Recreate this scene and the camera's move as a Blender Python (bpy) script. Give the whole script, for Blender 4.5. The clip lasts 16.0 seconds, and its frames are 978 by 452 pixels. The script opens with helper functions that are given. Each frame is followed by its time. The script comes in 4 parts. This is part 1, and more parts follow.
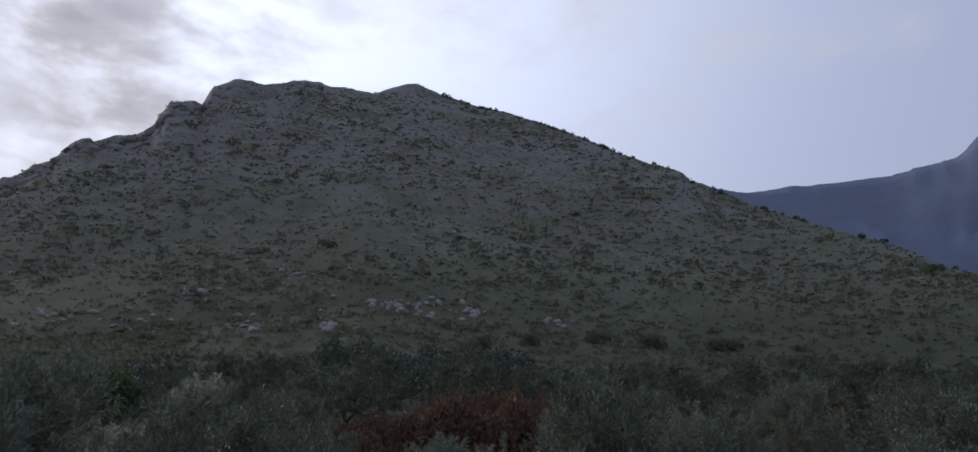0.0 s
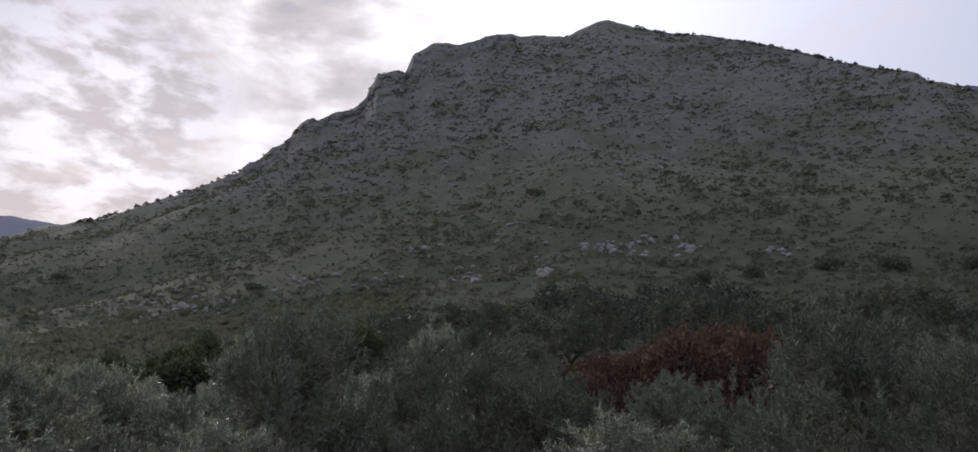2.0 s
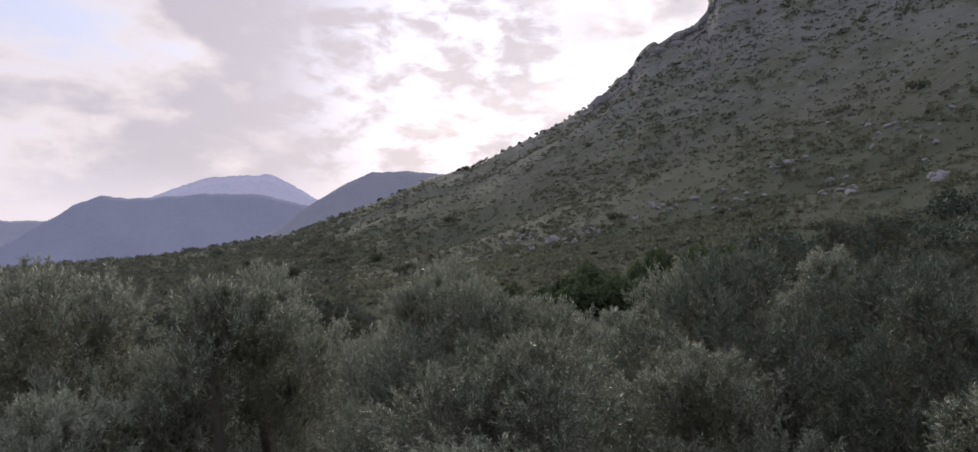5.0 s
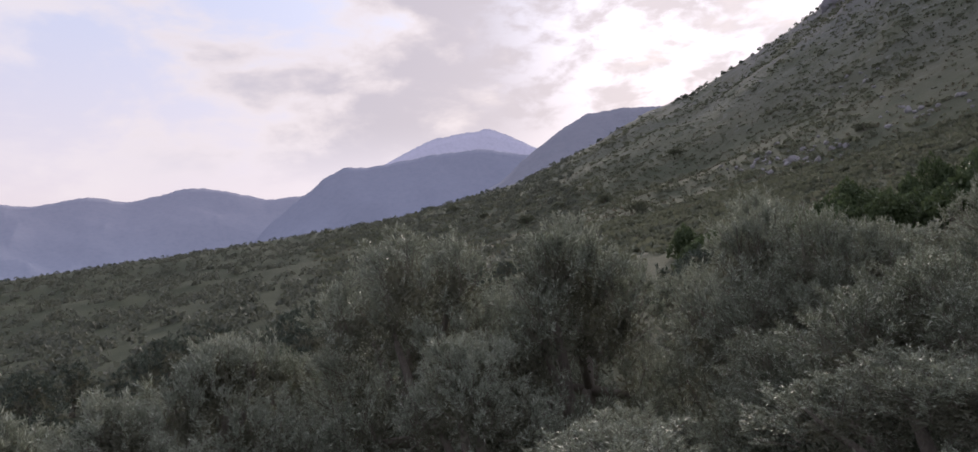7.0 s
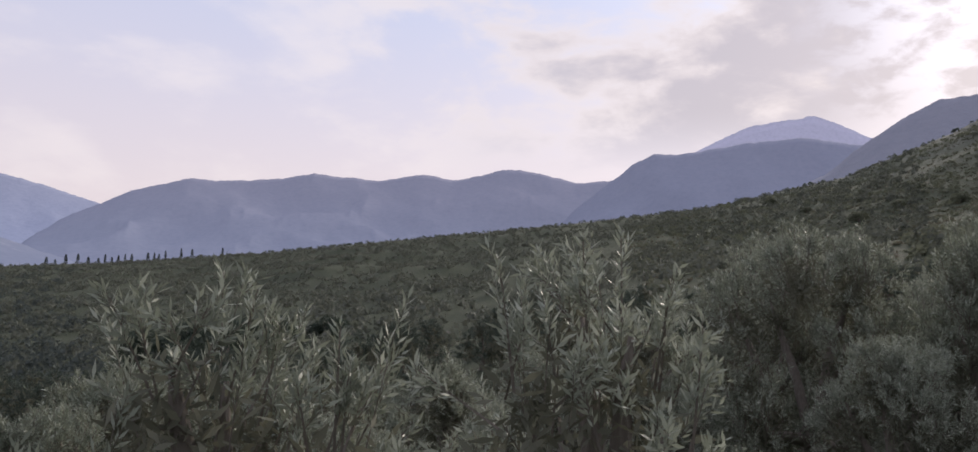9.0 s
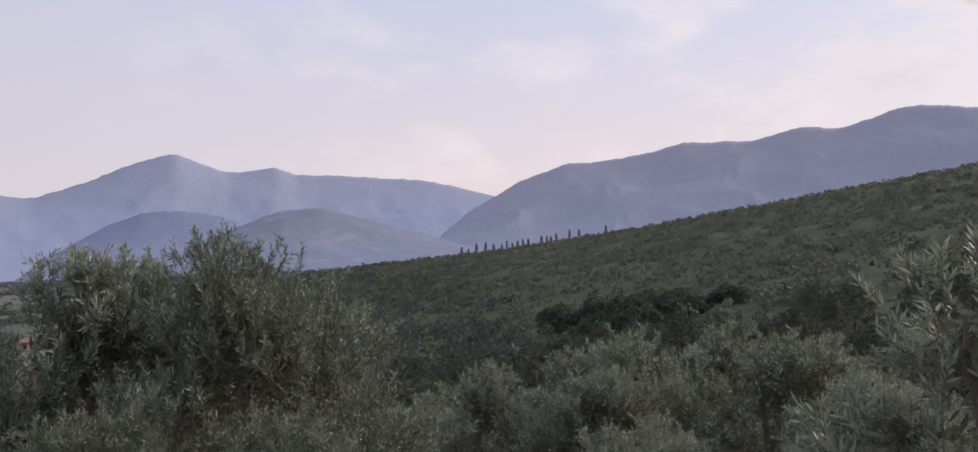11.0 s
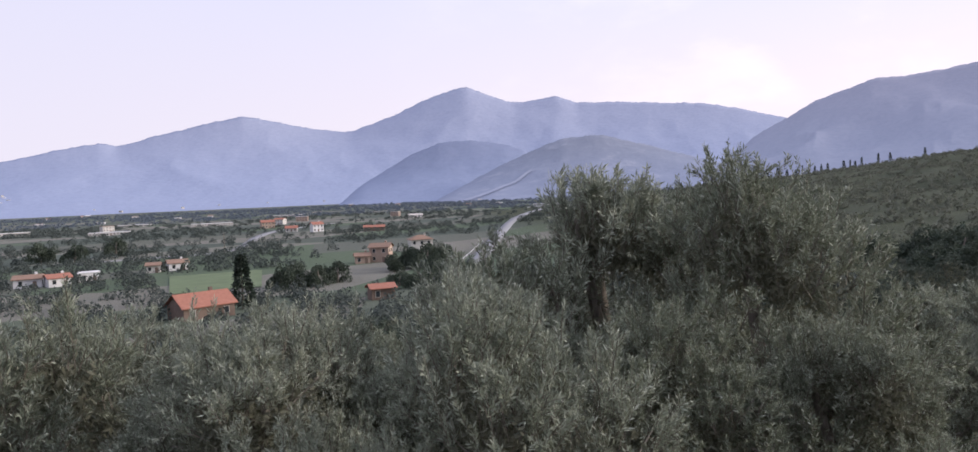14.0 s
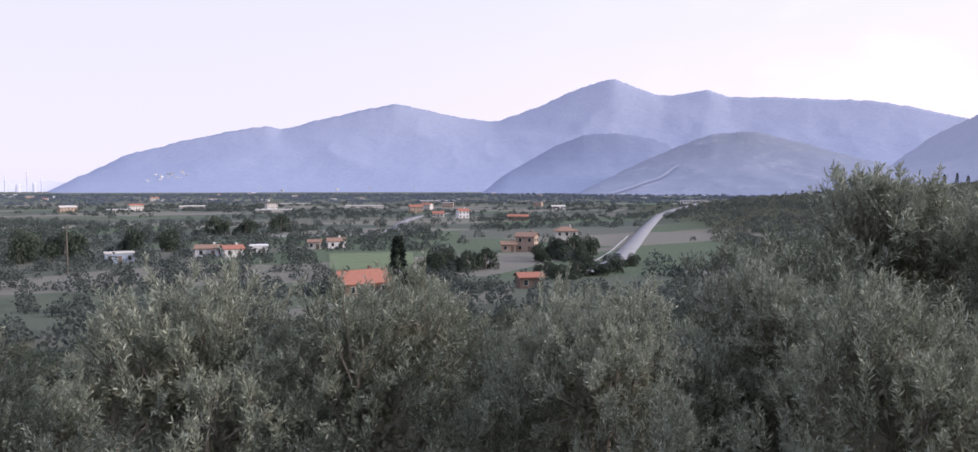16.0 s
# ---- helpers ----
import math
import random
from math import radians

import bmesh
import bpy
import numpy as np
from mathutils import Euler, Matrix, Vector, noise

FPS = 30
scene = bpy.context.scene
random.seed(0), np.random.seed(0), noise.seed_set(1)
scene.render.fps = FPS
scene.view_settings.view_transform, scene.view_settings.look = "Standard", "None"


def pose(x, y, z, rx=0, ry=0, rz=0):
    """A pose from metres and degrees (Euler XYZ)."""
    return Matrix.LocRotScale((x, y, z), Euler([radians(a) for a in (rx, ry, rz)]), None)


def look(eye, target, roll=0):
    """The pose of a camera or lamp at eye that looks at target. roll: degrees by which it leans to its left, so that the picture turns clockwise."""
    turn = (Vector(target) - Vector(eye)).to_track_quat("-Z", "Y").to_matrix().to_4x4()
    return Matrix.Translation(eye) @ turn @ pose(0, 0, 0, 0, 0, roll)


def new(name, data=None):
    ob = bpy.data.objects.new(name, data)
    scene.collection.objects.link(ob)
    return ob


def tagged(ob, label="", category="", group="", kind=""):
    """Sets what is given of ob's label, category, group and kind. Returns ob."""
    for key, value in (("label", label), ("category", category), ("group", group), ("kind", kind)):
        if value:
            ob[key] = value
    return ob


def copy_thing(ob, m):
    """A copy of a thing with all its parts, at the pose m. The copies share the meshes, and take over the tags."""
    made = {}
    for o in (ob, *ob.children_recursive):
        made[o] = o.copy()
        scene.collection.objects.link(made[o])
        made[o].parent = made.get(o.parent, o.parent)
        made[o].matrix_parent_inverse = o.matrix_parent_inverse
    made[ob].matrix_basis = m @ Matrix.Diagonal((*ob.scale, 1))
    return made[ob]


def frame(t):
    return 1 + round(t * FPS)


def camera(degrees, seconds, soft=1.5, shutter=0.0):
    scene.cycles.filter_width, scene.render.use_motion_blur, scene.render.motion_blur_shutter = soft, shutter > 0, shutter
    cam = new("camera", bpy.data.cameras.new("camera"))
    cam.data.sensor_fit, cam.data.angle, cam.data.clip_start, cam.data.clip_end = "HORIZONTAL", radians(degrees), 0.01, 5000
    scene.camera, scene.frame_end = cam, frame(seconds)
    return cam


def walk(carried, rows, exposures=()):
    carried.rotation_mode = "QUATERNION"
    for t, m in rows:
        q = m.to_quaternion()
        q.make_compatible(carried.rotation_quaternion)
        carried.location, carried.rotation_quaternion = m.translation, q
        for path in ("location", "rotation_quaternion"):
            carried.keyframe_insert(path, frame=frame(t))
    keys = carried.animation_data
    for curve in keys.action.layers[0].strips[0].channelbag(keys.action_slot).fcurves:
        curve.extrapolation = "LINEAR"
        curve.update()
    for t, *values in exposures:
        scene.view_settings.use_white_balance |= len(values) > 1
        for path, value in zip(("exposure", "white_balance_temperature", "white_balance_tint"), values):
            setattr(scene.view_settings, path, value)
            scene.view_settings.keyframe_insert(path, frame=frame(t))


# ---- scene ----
cam = camera(65.55, 16.0)
# seconds, x, y, z, tilt, roll, turn
PATH = [
    (0.0, 0.00, 0.00, 0.0, 109.37, -1.12, -0.00),
    (0.5, -0.00, -0.00, 0.0, 109.97, -1.33, 1.79),
    (1.0, -0.00, -0.00, 0.0, 108.74, -0.39, 5.28),
    (1.5, -0.00, -0.00, 0.0, 106.60, -0.60, 13.06),
    (2.0, -0.00, -0.01, 0.0, 104.86, -0.27, 16.52),
    (2.5, -0.01, -0.10, 0.0, 103.82, -0.01, 20.11),
    (3.0, -0.04, -0.26, 0.0, 102.43, 1.10, 20.79),
    (3.5, -0.07, -0.49, 0.0, 102.13, -0.66, 28.66),
    (6.0, -0.37, -2.66, 0.0, 97.00, 2.50, 50.57),
    (6.5, -0.44, -3.20, 0.0, 96.07, 3.30, 56.43),
    (7.0, -0.49, -3.75, 0.0, 94.97, 3.39, 60.36),
    (7.5, -0.52, -4.30, 0.0, 94.53, 3.40, 65.38),
    (8.0, -0.53, -4.85, 0.0, 95.25, 0.34, 71.94),
    (10.5, 0.31, -7.42, 0.0, 91.82, 2.24, 101.70),
    (11.0, 0.64, -7.86, 0.0, 92.15, 2.54, 110.72),
    (11.5, 1.00, -8.28, 0.0, 92.19, 0.78, 115.60),
    (12.0, 1.37, -8.68, 0.0, 90.03, 1.17, 118.47),
    (12.5, 1.77, -9.07, 0.0, 89.29, 2.58, 125.08),
    (13.0, 2.18, -9.43, 0.0, 88.48, 1.66, 125.70),
    (13.5, 2.61, -9.78, 0.0, 86.35, 1.65, 127.45),
    (14.0, 3.04, -10.11, 0.0, 87.51, 2.41, 131.50),
    (14.5, 3.49, -10.43, 0.0, 88.20, 0.71, 132.73),
    (15.0, 3.94, -10.74, 0.0, 86.05, 0.65, 133.14),
    (15.5, 4.41, -11.04, 0.0, 85.74, 1.61, 138.10),
    (16.0, 4.88, -11.32, 0.0, 87.10, -0.00, 142.13),
]
walk(cam, [(t, pose(*p)) for t, *p in PATH],
     exposures=[(0, -0.56, 5900, 10), (1.2, -0.44, 6300, 11), (2.2, -0.24, 6450, 13), (3.5, -0.03, 6500, 14), (7, 0.04, 6500, 15), (11, 0.0, 6560, 12),
                (13, 0.27, 6420, 13), (16, 0.50, 6150, 17)])
SUN_AZ, SUN_EL = 46.5, 18.5


# ---- world and sun ----
class Nodes:
    """Short hand for a node tree."""

    def __init__(self, tree):
        self.t = tree
        tree.nodes.clear()

    def n(self, kind, _props=None, **ins):
        node = self.t.nodes.new(kind)
        p = _props or {}
        if "operation" in p:
            node.operation = p["operation"]
        if "use_clamp" in p:
            node.use_clamp = p["use_clamp"]
        if "interpolation_type" in p:
            node.interpolation_type = p["interpolation_type"]
        if "data_type" in p:
            node.data_type, node.blend_type = p["data_type"], p["blend_type"]
        if "feature" in p:
            node.feature = p["feature"]
        if "sky_type" in p:
            node.sky_type, node.sun_disc, node.dust_density = p["sky_type"], p["sun_disc"], p["dust_density"]
            node.sun_elevation, node.sun_rotation = p["sun_elevation"], p["sun_rotation"]
        for k, v in ins.items():
            sock = node.inputs[int(k[1:])] if k[0] == "i" and k[1:].isdigit() else node.inputs[k.replace("_", " ")]
            if isinstance(v, bpy.types.NodeSocket):
                self.t.links.new(v, sock)
            else:
                sock.default_value = v
        return node

    def math(self, op, a, b=0.0, clamp=False):
        return self.n("ShaderNodeMath", {"operation": op, "use_clamp": clamp}, i0=a, i1=b).outputs[0]

    def rng(self, v, a, b, c=0.0, d=1.0, smooth=True):
        return self.n("ShaderNodeMapRange", {"interpolation_type": "SMOOTHSTEP" if smooth else "LINEAR"}, i0=v, i1=a, i2=b, i3=c, i4=d).outputs[0]

    def mix(self, f, a, b, mode="MIX"):
        m = self.n("ShaderNodeMix", {"data_type": "RGBA", "blend_type": mode})
        for sock, v in ((m.inputs[0], f), (m.inputs[6], a), (m.inputs[7], b)):
            if isinstance(v, bpy.types.NodeSocket):
                self.t.links.new(v, sock)
            else:
                sock.default_value = v if not isinstance(v, tuple) else (*v, 1)[:4]
        return m.outputs[2]

    def noise(self, vec, scale, detail=4.0, rough=0.55, dist=0.0):
        return self.n("ShaderNodeTexNoise", None, Vector=vec, Scale=scale, Detail=detail, Roughness=rough, Distortion=dist).outputs[0]


def away(az, el):
    a, e = radians(az), radians(el)
    return Vector((-math.sin(a) * math.cos(e), math.cos(a) * math.cos(e), math.sin(e)))


world = bpy.data.worlds.new("evening_sky")
scene.world = world
world.use_nodes = True
W = Nodes(world.node_tree)
ray = W.n("ShaderNodeTexCoord").outputs["Generated"]
sky = W.n("ShaderNodeTexSky", {"sky_type": "NISHITA", "sun_disc": False, "sun_elevation": radians(SUN_EL),
                               "sun_rotation": radians(-SUN_AZ), "dust_density": 1.0}).outputs[0]
sep = W.n("ShaderNodeSeparateXYZ", None, Vector=ray).outputs
toward = W.n("ShaderNodeVectorMath", {"operation": "DOT_PRODUCT"}, i0=ray, i1=tuple(away(SUN_AZ, SUN_EL))).outputs["Value"]
low = W.rng(sep[2], 0.02, 0.42)
east = W.rng(toward, 0.9, -0.6)
ahead = W.math("MAXIMUM", toward, 0.0)
veil = W.mix(low, (0.86, 0.75, 0.76), (0.60, 0.66, 0.87))
veil = W.mix(W.math("MULTIPLY", east, 0.75), veil, (0.605, 0.595, 0.695))
veil = W.mix(W.rng(toward, -0.55, -1.0), veil, (0.42, 0.45, 0.60))
glow = W.math("ADD", W.math("MULTIPLY", W.math("POWER", ahead, 90.0), 0.35), W.math("MULTIPLY", W.math("POWER", ahead, 7.0), 0.16))
above = W.n("ShaderNodeVectorMath", {"operation": "DOT_PRODUCT"}, i0=ray, i1=tuple(away(20, 36))).outputs["Value"]
glow = W.math("ADD", glow, W.math("MULTIPLY", W.math("POWER", W.math("MAXIMUM", above, 0.0), 8.0), 0.95))
veil = W.mix(1.0, veil, W.mix(glow, (0.0, 0.0, 0.0), (1.0, 0.96, 0.92)), "ADD")
stretch = W.n("ShaderNodeMapping", None, Vector=ray, Scale=(1.0, 1.0, 2.1), Location=(0.75, 0.4, 0.2)).outputs[0]
lumps = W.noise(stretch, 4.6, 7.0, 0.52, 0.35)
fine = W.noise(stretch, 17.0, 5.0, 0.55, 0.2)
thick = W.math("ADD", W.math("MULTIPLY", lumps, 0.78), W.math("MULTIPLY", fine, 0.22))
bank = W.n("ShaderNodeVectorMath", {"operation": "DOT_PRODUCT"}, i0=ray, i1=tuple(away(54, 16))).outputs["Value"]
in_bank = W.rng(bank, 0.80, 0.93)
cover = W.math("ADD", thick, W.math("MULTIPLY", in_bank, 0.11))
heart = W.n("ShaderNodeVectorMath", {"operation": "DOT_PRODUCT"}, i0=ray, i1=tuple(away(55, 18))).outputs["Value"]
cover = W.math("ADD", cover, W.math("MULTIPLY", W.rng(heart, 0.94, 0.99), 0.10))
body = W.math("MULTIPLY", W.rng(cover, 0.47, 0.64), W.math("MULTIPLY", W.rng(bank, 0.70, 0.92), W.rng(sep[2], 0.12, 0.23)))
body = W.math("MULTIPLY", body, W.math("SUBTRACT", 1.0, W.math("MULTIPLY", W.math("MULTIPLY", W.rng(toward, 0.965, 0.9995), W.rng(fine, 0.38, 0.60)), 0.62)))
thick_c = W.mix(W.rng(toward, 0.75, 0.95), (0.68, 0.65, 0.71), (0.57, 0.53, 0.58))
cloud = W.mix(W.rng(cover, 0.56, 0.72), (0.90, 0.82, 0.81), thick_c)
veil = W.mix(W.math("MULTIPLY", body, 0.92), veil, cloud)
wisp = W.math("MULTIPLY", W.math("MULTIPLY", W.rng(thick, 0.45, 0.68), W.rng(toward, -0.1, 0.6)), W.math("SUBTRACT", 1.0, in_bank))
veil = W.mix(W.math("MULTIPLY", wisp, 0.5), veil, (0.97, 0.90, 0.89))
clear = W.n("ShaderNodeBackground", None, Color=sky, Strength=0.1)
hazy = W.n("ShaderNodeBackground", None, Color=veil, Strength=1.0)
both = W.n("ShaderNodeMixShader", None, i0=0.93, i1=clear.outputs[0], i2=hazy.outputs[0])
W.n("ShaderNodeOutputWorld", None, Surface=both.outputs[0])

sun = new("sun", bpy.data.lights.new("sun", "SUN"))
sun.data.energy, sun.data.angle, sun.data.color = 3.1, radians(18), (1.0, 0.9, 0.78)
sun.matrix_world = look(away(SUN_AZ, SUN_EL) * 100, (0, 0, 0))


# ---- materials ----
def material(name):
    m = bpy.data.materials.new(name)
    m.use_nodes = True
    return m, Nodes(m.node_tree)


def finish(k, color, rough=0.85, bump=None, bump_d=0.05, bump_s=0.6, emit=None, emit_s=0.0, metal=0.0, spec=0.3):
    b = k.n("ShaderNodeBsdfPrincipled", None, Base_Color=color if isinstance(color, bpy.types.NodeSocket) else (*color, 1), Roughness=rough, Metallic=metal)
    b.inputs["Specular IOR Level"].default_value = spec
    if bump is not None:
        k.t.links.new(k.n("ShaderNodeBump", None, Height=bump, Distance=bump_d, Strength=bump_s).outputs[0], b.inputs["Normal"])
    if emit_s:
        b.inputs["Emission Color"].default_value = (*emit, 1)
        b.inputs["Emission Strength"].default_value = emit_s
    k.n("ShaderNodeOutputMaterial", None, Surface=b.outputs[0])
    return b


def foliage(name, dark, mid, light, rough=0.5, clear_part=0.25, patch=0.35):
    """Leaves: each leaf its own tone, with broad patches over the crown."""
    m, k = material(name)
    geo = k.n("ShaderNodeNewGeometry")
    each = geo.outputs["Random Per Island"]
    pos = geo.outputs["Position"]
    c = k.mix(k.rng(each, 0.0, 0.75, smooth=False), dark, mid)
    c = k.mix(k.rng(each, 0.72, 1.0, smooth=False), c, light)
    c = k.mix(k.math("MULTIPLY", k.rng(k.noise(pos, patch, 3.0), 0.35, 0.7), 0.55), c, mid)
    oi = k.n("ShaderNodeObjectInfo").outputs["Random"]
    c = k.mix(k.math("MULTIPLY", oi, 0.3), c, light)
    b = k.n("ShaderNodeBsdfPrincipled", None, Base_Color=c, Roughness=rough)
    b.inputs["Specular IOR Level"].default_value = 0.22
    tr = k.n("ShaderNodeBsdfTranslucent", None, Color=c)
    s = k.n("ShaderNodeMixShader", None, i0=clear_part, i1=b.outputs[0], i2=tr.outputs[0])
    k.n("ShaderNodeOutputMaterial", None, Surface=s.outputs[0])
    return m


OLIVE = foliage("olive_leaf", (0.108, 0.126, 0.086), (0.208, 0.232, 0.164), (0.52, 0.545, 0.45), 0.45, 0.30)
# greyer, flatter copy of the olive leaf, toned for haze
OLIVE_FAR = foliage("olive_leaf_hazed", (0.092, 0.102, 0.080), (0.122, 0.132, 0.102), (0.160, 0.168, 0.134), 0.7, 0.35)
# darker copy of the olive leaf; shade on the upper trees is painted in
OLIVE_DIM = foliage("olive_leaf_shaded", (0.042, 0.057, 0.042), (0.068, 0.087, 0.064), (0.12, 0.143, 0.108), 0.6, 0.15)
BROAD = foliage("broad_leaf", (0.044, 0.060, 0.044), (0.064, 0.083, 0.060), (0.095, 0.115, 0.082), 0.6, 0.3)
LUSH = foliage("lush_leaf", (0.044, 0.066, 0.028), (0.072, 0.102, 0.044), (0.11, 0.14, 0.07), 0.6, 0.3)
SCRUB = foliage("scrub_leaf", (0.115, 0.128, 0.084), (0.145, 0.156, 0.105), (0.175, 0.180, 0.128), 0.8, 0.38, 0.05)
# bluer, flatter green for the plain: haze mixed into the leaf colour
HEDGE = foliage("hazed_hedge_leaf", (0.066, 0.080, 0.072), (0.084, 0.100, 0.090), (0.105, 0.122, 0.108), 0.8, 0.35, 0.03)
CONIFER = foliage("conifer_needle", (0.024, 0.036, 0.028), (0.036, 0.050, 0.036), (0.06, 0.075, 0.055), 0.6, 0.1)
RUST = foliage("rust_leaf", (0.085, 0.048, 0.030), (0.120, 0.072, 0.046), (0.16, 0.105, 0.070), 0.7, 0.15)
# green leaf made darker, so backlight is already in its colour
BACKLIT_GREEN = foliage("backlit_green_leaf", (0.066, 0.084, 0.060), (0.108, 0.132, 0.095), (0.25, 0.28, 0.215), 0.6, 0.15)
STRAW = foliage("dry_stalk", (0.110, 0.108, 0.076), (0.145, 0.138, 0.098), (0.185, 0.172, 0.126), 0.8, 0.35, 0.1)

# duller than the olive leaf, to paint the shade inside crowns
INNER = foliage("inner_shade_leaf", (0.108, 0.110, 0.077), (0.148, 0.150, 0.107), (0.19, 0.192, 0.14), 0.8, 0.3, 2.0)

m_bark, k = material("bark")
pos = k.n("ShaderNodeTexCoord").outputs["Object"]
grain = k.noise(k.n("ShaderNodeMapping", None, Vector=pos, Scale=(6, 6, 1.2)).outputs[0], 5.0, 6.0)
finish(k, k.mix(grain, (0.07, 0.06, 0.05), (0.24, 0.21, 0.17)), 0.9, grain, 0.03, 0.8)
BARK = m_bark

m_ground, k = material("hillside_ground")
pos = k.n("ShaderNodeNewGeometry").outputs["Position"]
xyz = k.n("ShaderNodeSeparateXYZ", None, Vector=pos).outputs
n_big = k.noise(pos, 0.012, 5.0, 0.6)
n_mid = k.noise(pos, 0.09, 6.0, 0.62)
n_fine = k.noise(pos, 0.7, 6.0, 0.65)
grass = k.mix(k.rng(n_mid, 0.36, 0.66), (0.088, 0.103, 0.066), (0.138, 0.146, 0.099))
grass = k.mix(k.math("MULTIPLY", k.rng(n_fine, 0.42, 0.72), 0.6), grass, (0.175, 0.168, 0.128))
grass = k.mix(k.math("MULTIPLY", k.rng(n_big, 0.40, 0.62), 0.7), grass, (0.100, 0.104, 0.070))
stone_mask = k.math("MULTIPLY", k.rng(k.noise(pos, 0.25, 6.0, 0.7), 0.56, 0.66), k.rng(xyz[2], 12.0, 60.0))
grass = k.mix(k.math("MULTIPLY", stone_mask, 0.4), grass, (0.30, 0.285, 0.275))
# stony grey growing with height, which paints the haze over the upper hill
hazy_scree = k.math("MULTIPLY", k.rng(xyz[2], 30.0, 170.0), k.rng(k.noise(pos, 0.05, 6.0, 0.7), 0.36, 0.6))
grass = k.mix(k.math("MULTIPLY", hazy_scree, 0.6), grass, (0.24, 0.24, 0.25))
steep = k.n("ShaderNodeSeparateXYZ", None, Vector=k.n("ShaderNodeNewGeometry").outputs["True Normal"]).outputs[2]
crag = k.math("MULTIPLY", k.rng(steep, 0.80, 0.62), k.rng(xyz[2], 90.0, 140.0))
grass = k.mix(k.math("MULTIPLY", crag, 0.8), grass, k.mix(n_fine, (0.11, 0.11, 0.11), (0.24, 0.235, 0.23)))
grass = k.mix(k.math("MULTIPLY", k.rng(xyz[2], 75.0, 5.0), 0.85), grass, k.mix(n_mid, (0.040, 0.050, 0.030), (0.070, 0.078, 0.050)))
# fields of the plain
cell = k.n("ShaderNodeMapping", None, Vector=pos, Rotation=(0, 0, 0.55), Scale=(0.0085, 0.021, 0.0)).outputs[0]
field = k.n("ShaderNodeTexVoronoi", {"feature": "F1"}, Vector=cell, Scale=1.0, Randomness=0.6).outputs["Color"]
fsep = k.n("ShaderNodeSeparateColor", None, Color=field).outputs
fcol = k.mix(k.rng(fsep[0], 0.1, 0.9), (0.072, 0.090, 0.072), (0.120, 0.124, 0.100))
fcol = k.mix(k.rng(fsep[1], 0.66, 0.70), fcol, (0.090, 0.122, 0.075))
fcol = k.mix(k.rng(fsep[2], 0.78, 0.82), fcol, (0.185, 0.178, 0.150))
fcol = k.mix(k.math("MULTIPLY", n_fine, 0.4), fcol, (0.090, 0.098, 0.085))
plain = k.rng(xyz[2], -17.0, -19.2)
finish(k, k.mix(plain, grass, fcol), 0.95, n_fine, 0.5, 0.7, spec=0.1)
GROUND = m_ground


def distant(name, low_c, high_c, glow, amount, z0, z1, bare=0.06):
    """Far slopes: woods and bare ground, with haze painted as tint and glow."""
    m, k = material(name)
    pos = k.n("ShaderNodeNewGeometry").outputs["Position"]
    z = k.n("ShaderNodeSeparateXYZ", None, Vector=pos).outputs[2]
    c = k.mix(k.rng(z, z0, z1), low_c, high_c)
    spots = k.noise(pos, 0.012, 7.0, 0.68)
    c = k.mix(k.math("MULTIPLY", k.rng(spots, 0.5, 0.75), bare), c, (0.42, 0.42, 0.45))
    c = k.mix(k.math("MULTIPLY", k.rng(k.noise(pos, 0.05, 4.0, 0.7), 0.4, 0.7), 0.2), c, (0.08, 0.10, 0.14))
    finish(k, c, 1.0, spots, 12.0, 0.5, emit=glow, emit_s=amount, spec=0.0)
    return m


def plainmat(name, col, rough=0.8, vary=0.25, scale=2.0, metal=0.0):
    m, k = material(name)
    pos = k.n("ShaderNodeTexCoord").outputs["Object"]
    n1, n2 = k.noise(pos, scale, 5.0, 0.6), k.noise(pos, scale * 9, 4.0, 0.6)
    dark = tuple(c * (1 - vary * 1.6) for c in col)
    c = k.mix(k.math("MULTIPLY", k.rng(n1, 0.3, 0.75), 0.7), col, dark)
    c = k.mix(k.math("MULTIPLY", n2, vary), c, tuple(min(1, q * 1.3) for q in col))
    finish(k, c, rough, n2, 0.02, 0.4, metal=metal)
    return m


ROCK = plainmat("limestone", (0.30, 0.29, 0.29), 0.9, 0.3, 0.8)
TILE = plainmat("terracotta_tile", (0.34, 0.15, 0.105), 0.85, 0.22, 1.5)
TILE_DULL = plainmat("weathered_tile", (0.26, 0.17, 0.125), 0.9, 0.25, 1.5)
PEACH = plainmat("peach_plaster", (0.36, 0.27, 0.215), 0.9, 0.15, 0.8)
CREAM = plainmat("cream_plaster", (0.52, 0.495, 0.46), 0.9, 0.12, 0.8)
WHITE = plainmat("white_plaster", (0.62, 0.61, 0.61), 0.9, 0.08, 0.8)
BROWNW = plainmat("brown_plaster", (0.17, 0.125, 0.10), 0.9, 0.2, 0.8)
GREYBLUE = plainmat("grey_blue_cladding", (0.30, 0.35, 0.44), 0.6, 0.12, 0.8)
ASPHALT = plainmat("pale_asphalt", (0.24, 0.24, 0.25), 0.9, 0.12, 0.1)
DARKGLASS = plainmat("window_glass", (0.03, 0.035, 0.04), 0.15, 0.1, 1.0)
STEEL = plainmat("guard_rail_steel", (0.45, 0.46, 0.47), 0.4, 0.1, 1.0, 0.8)
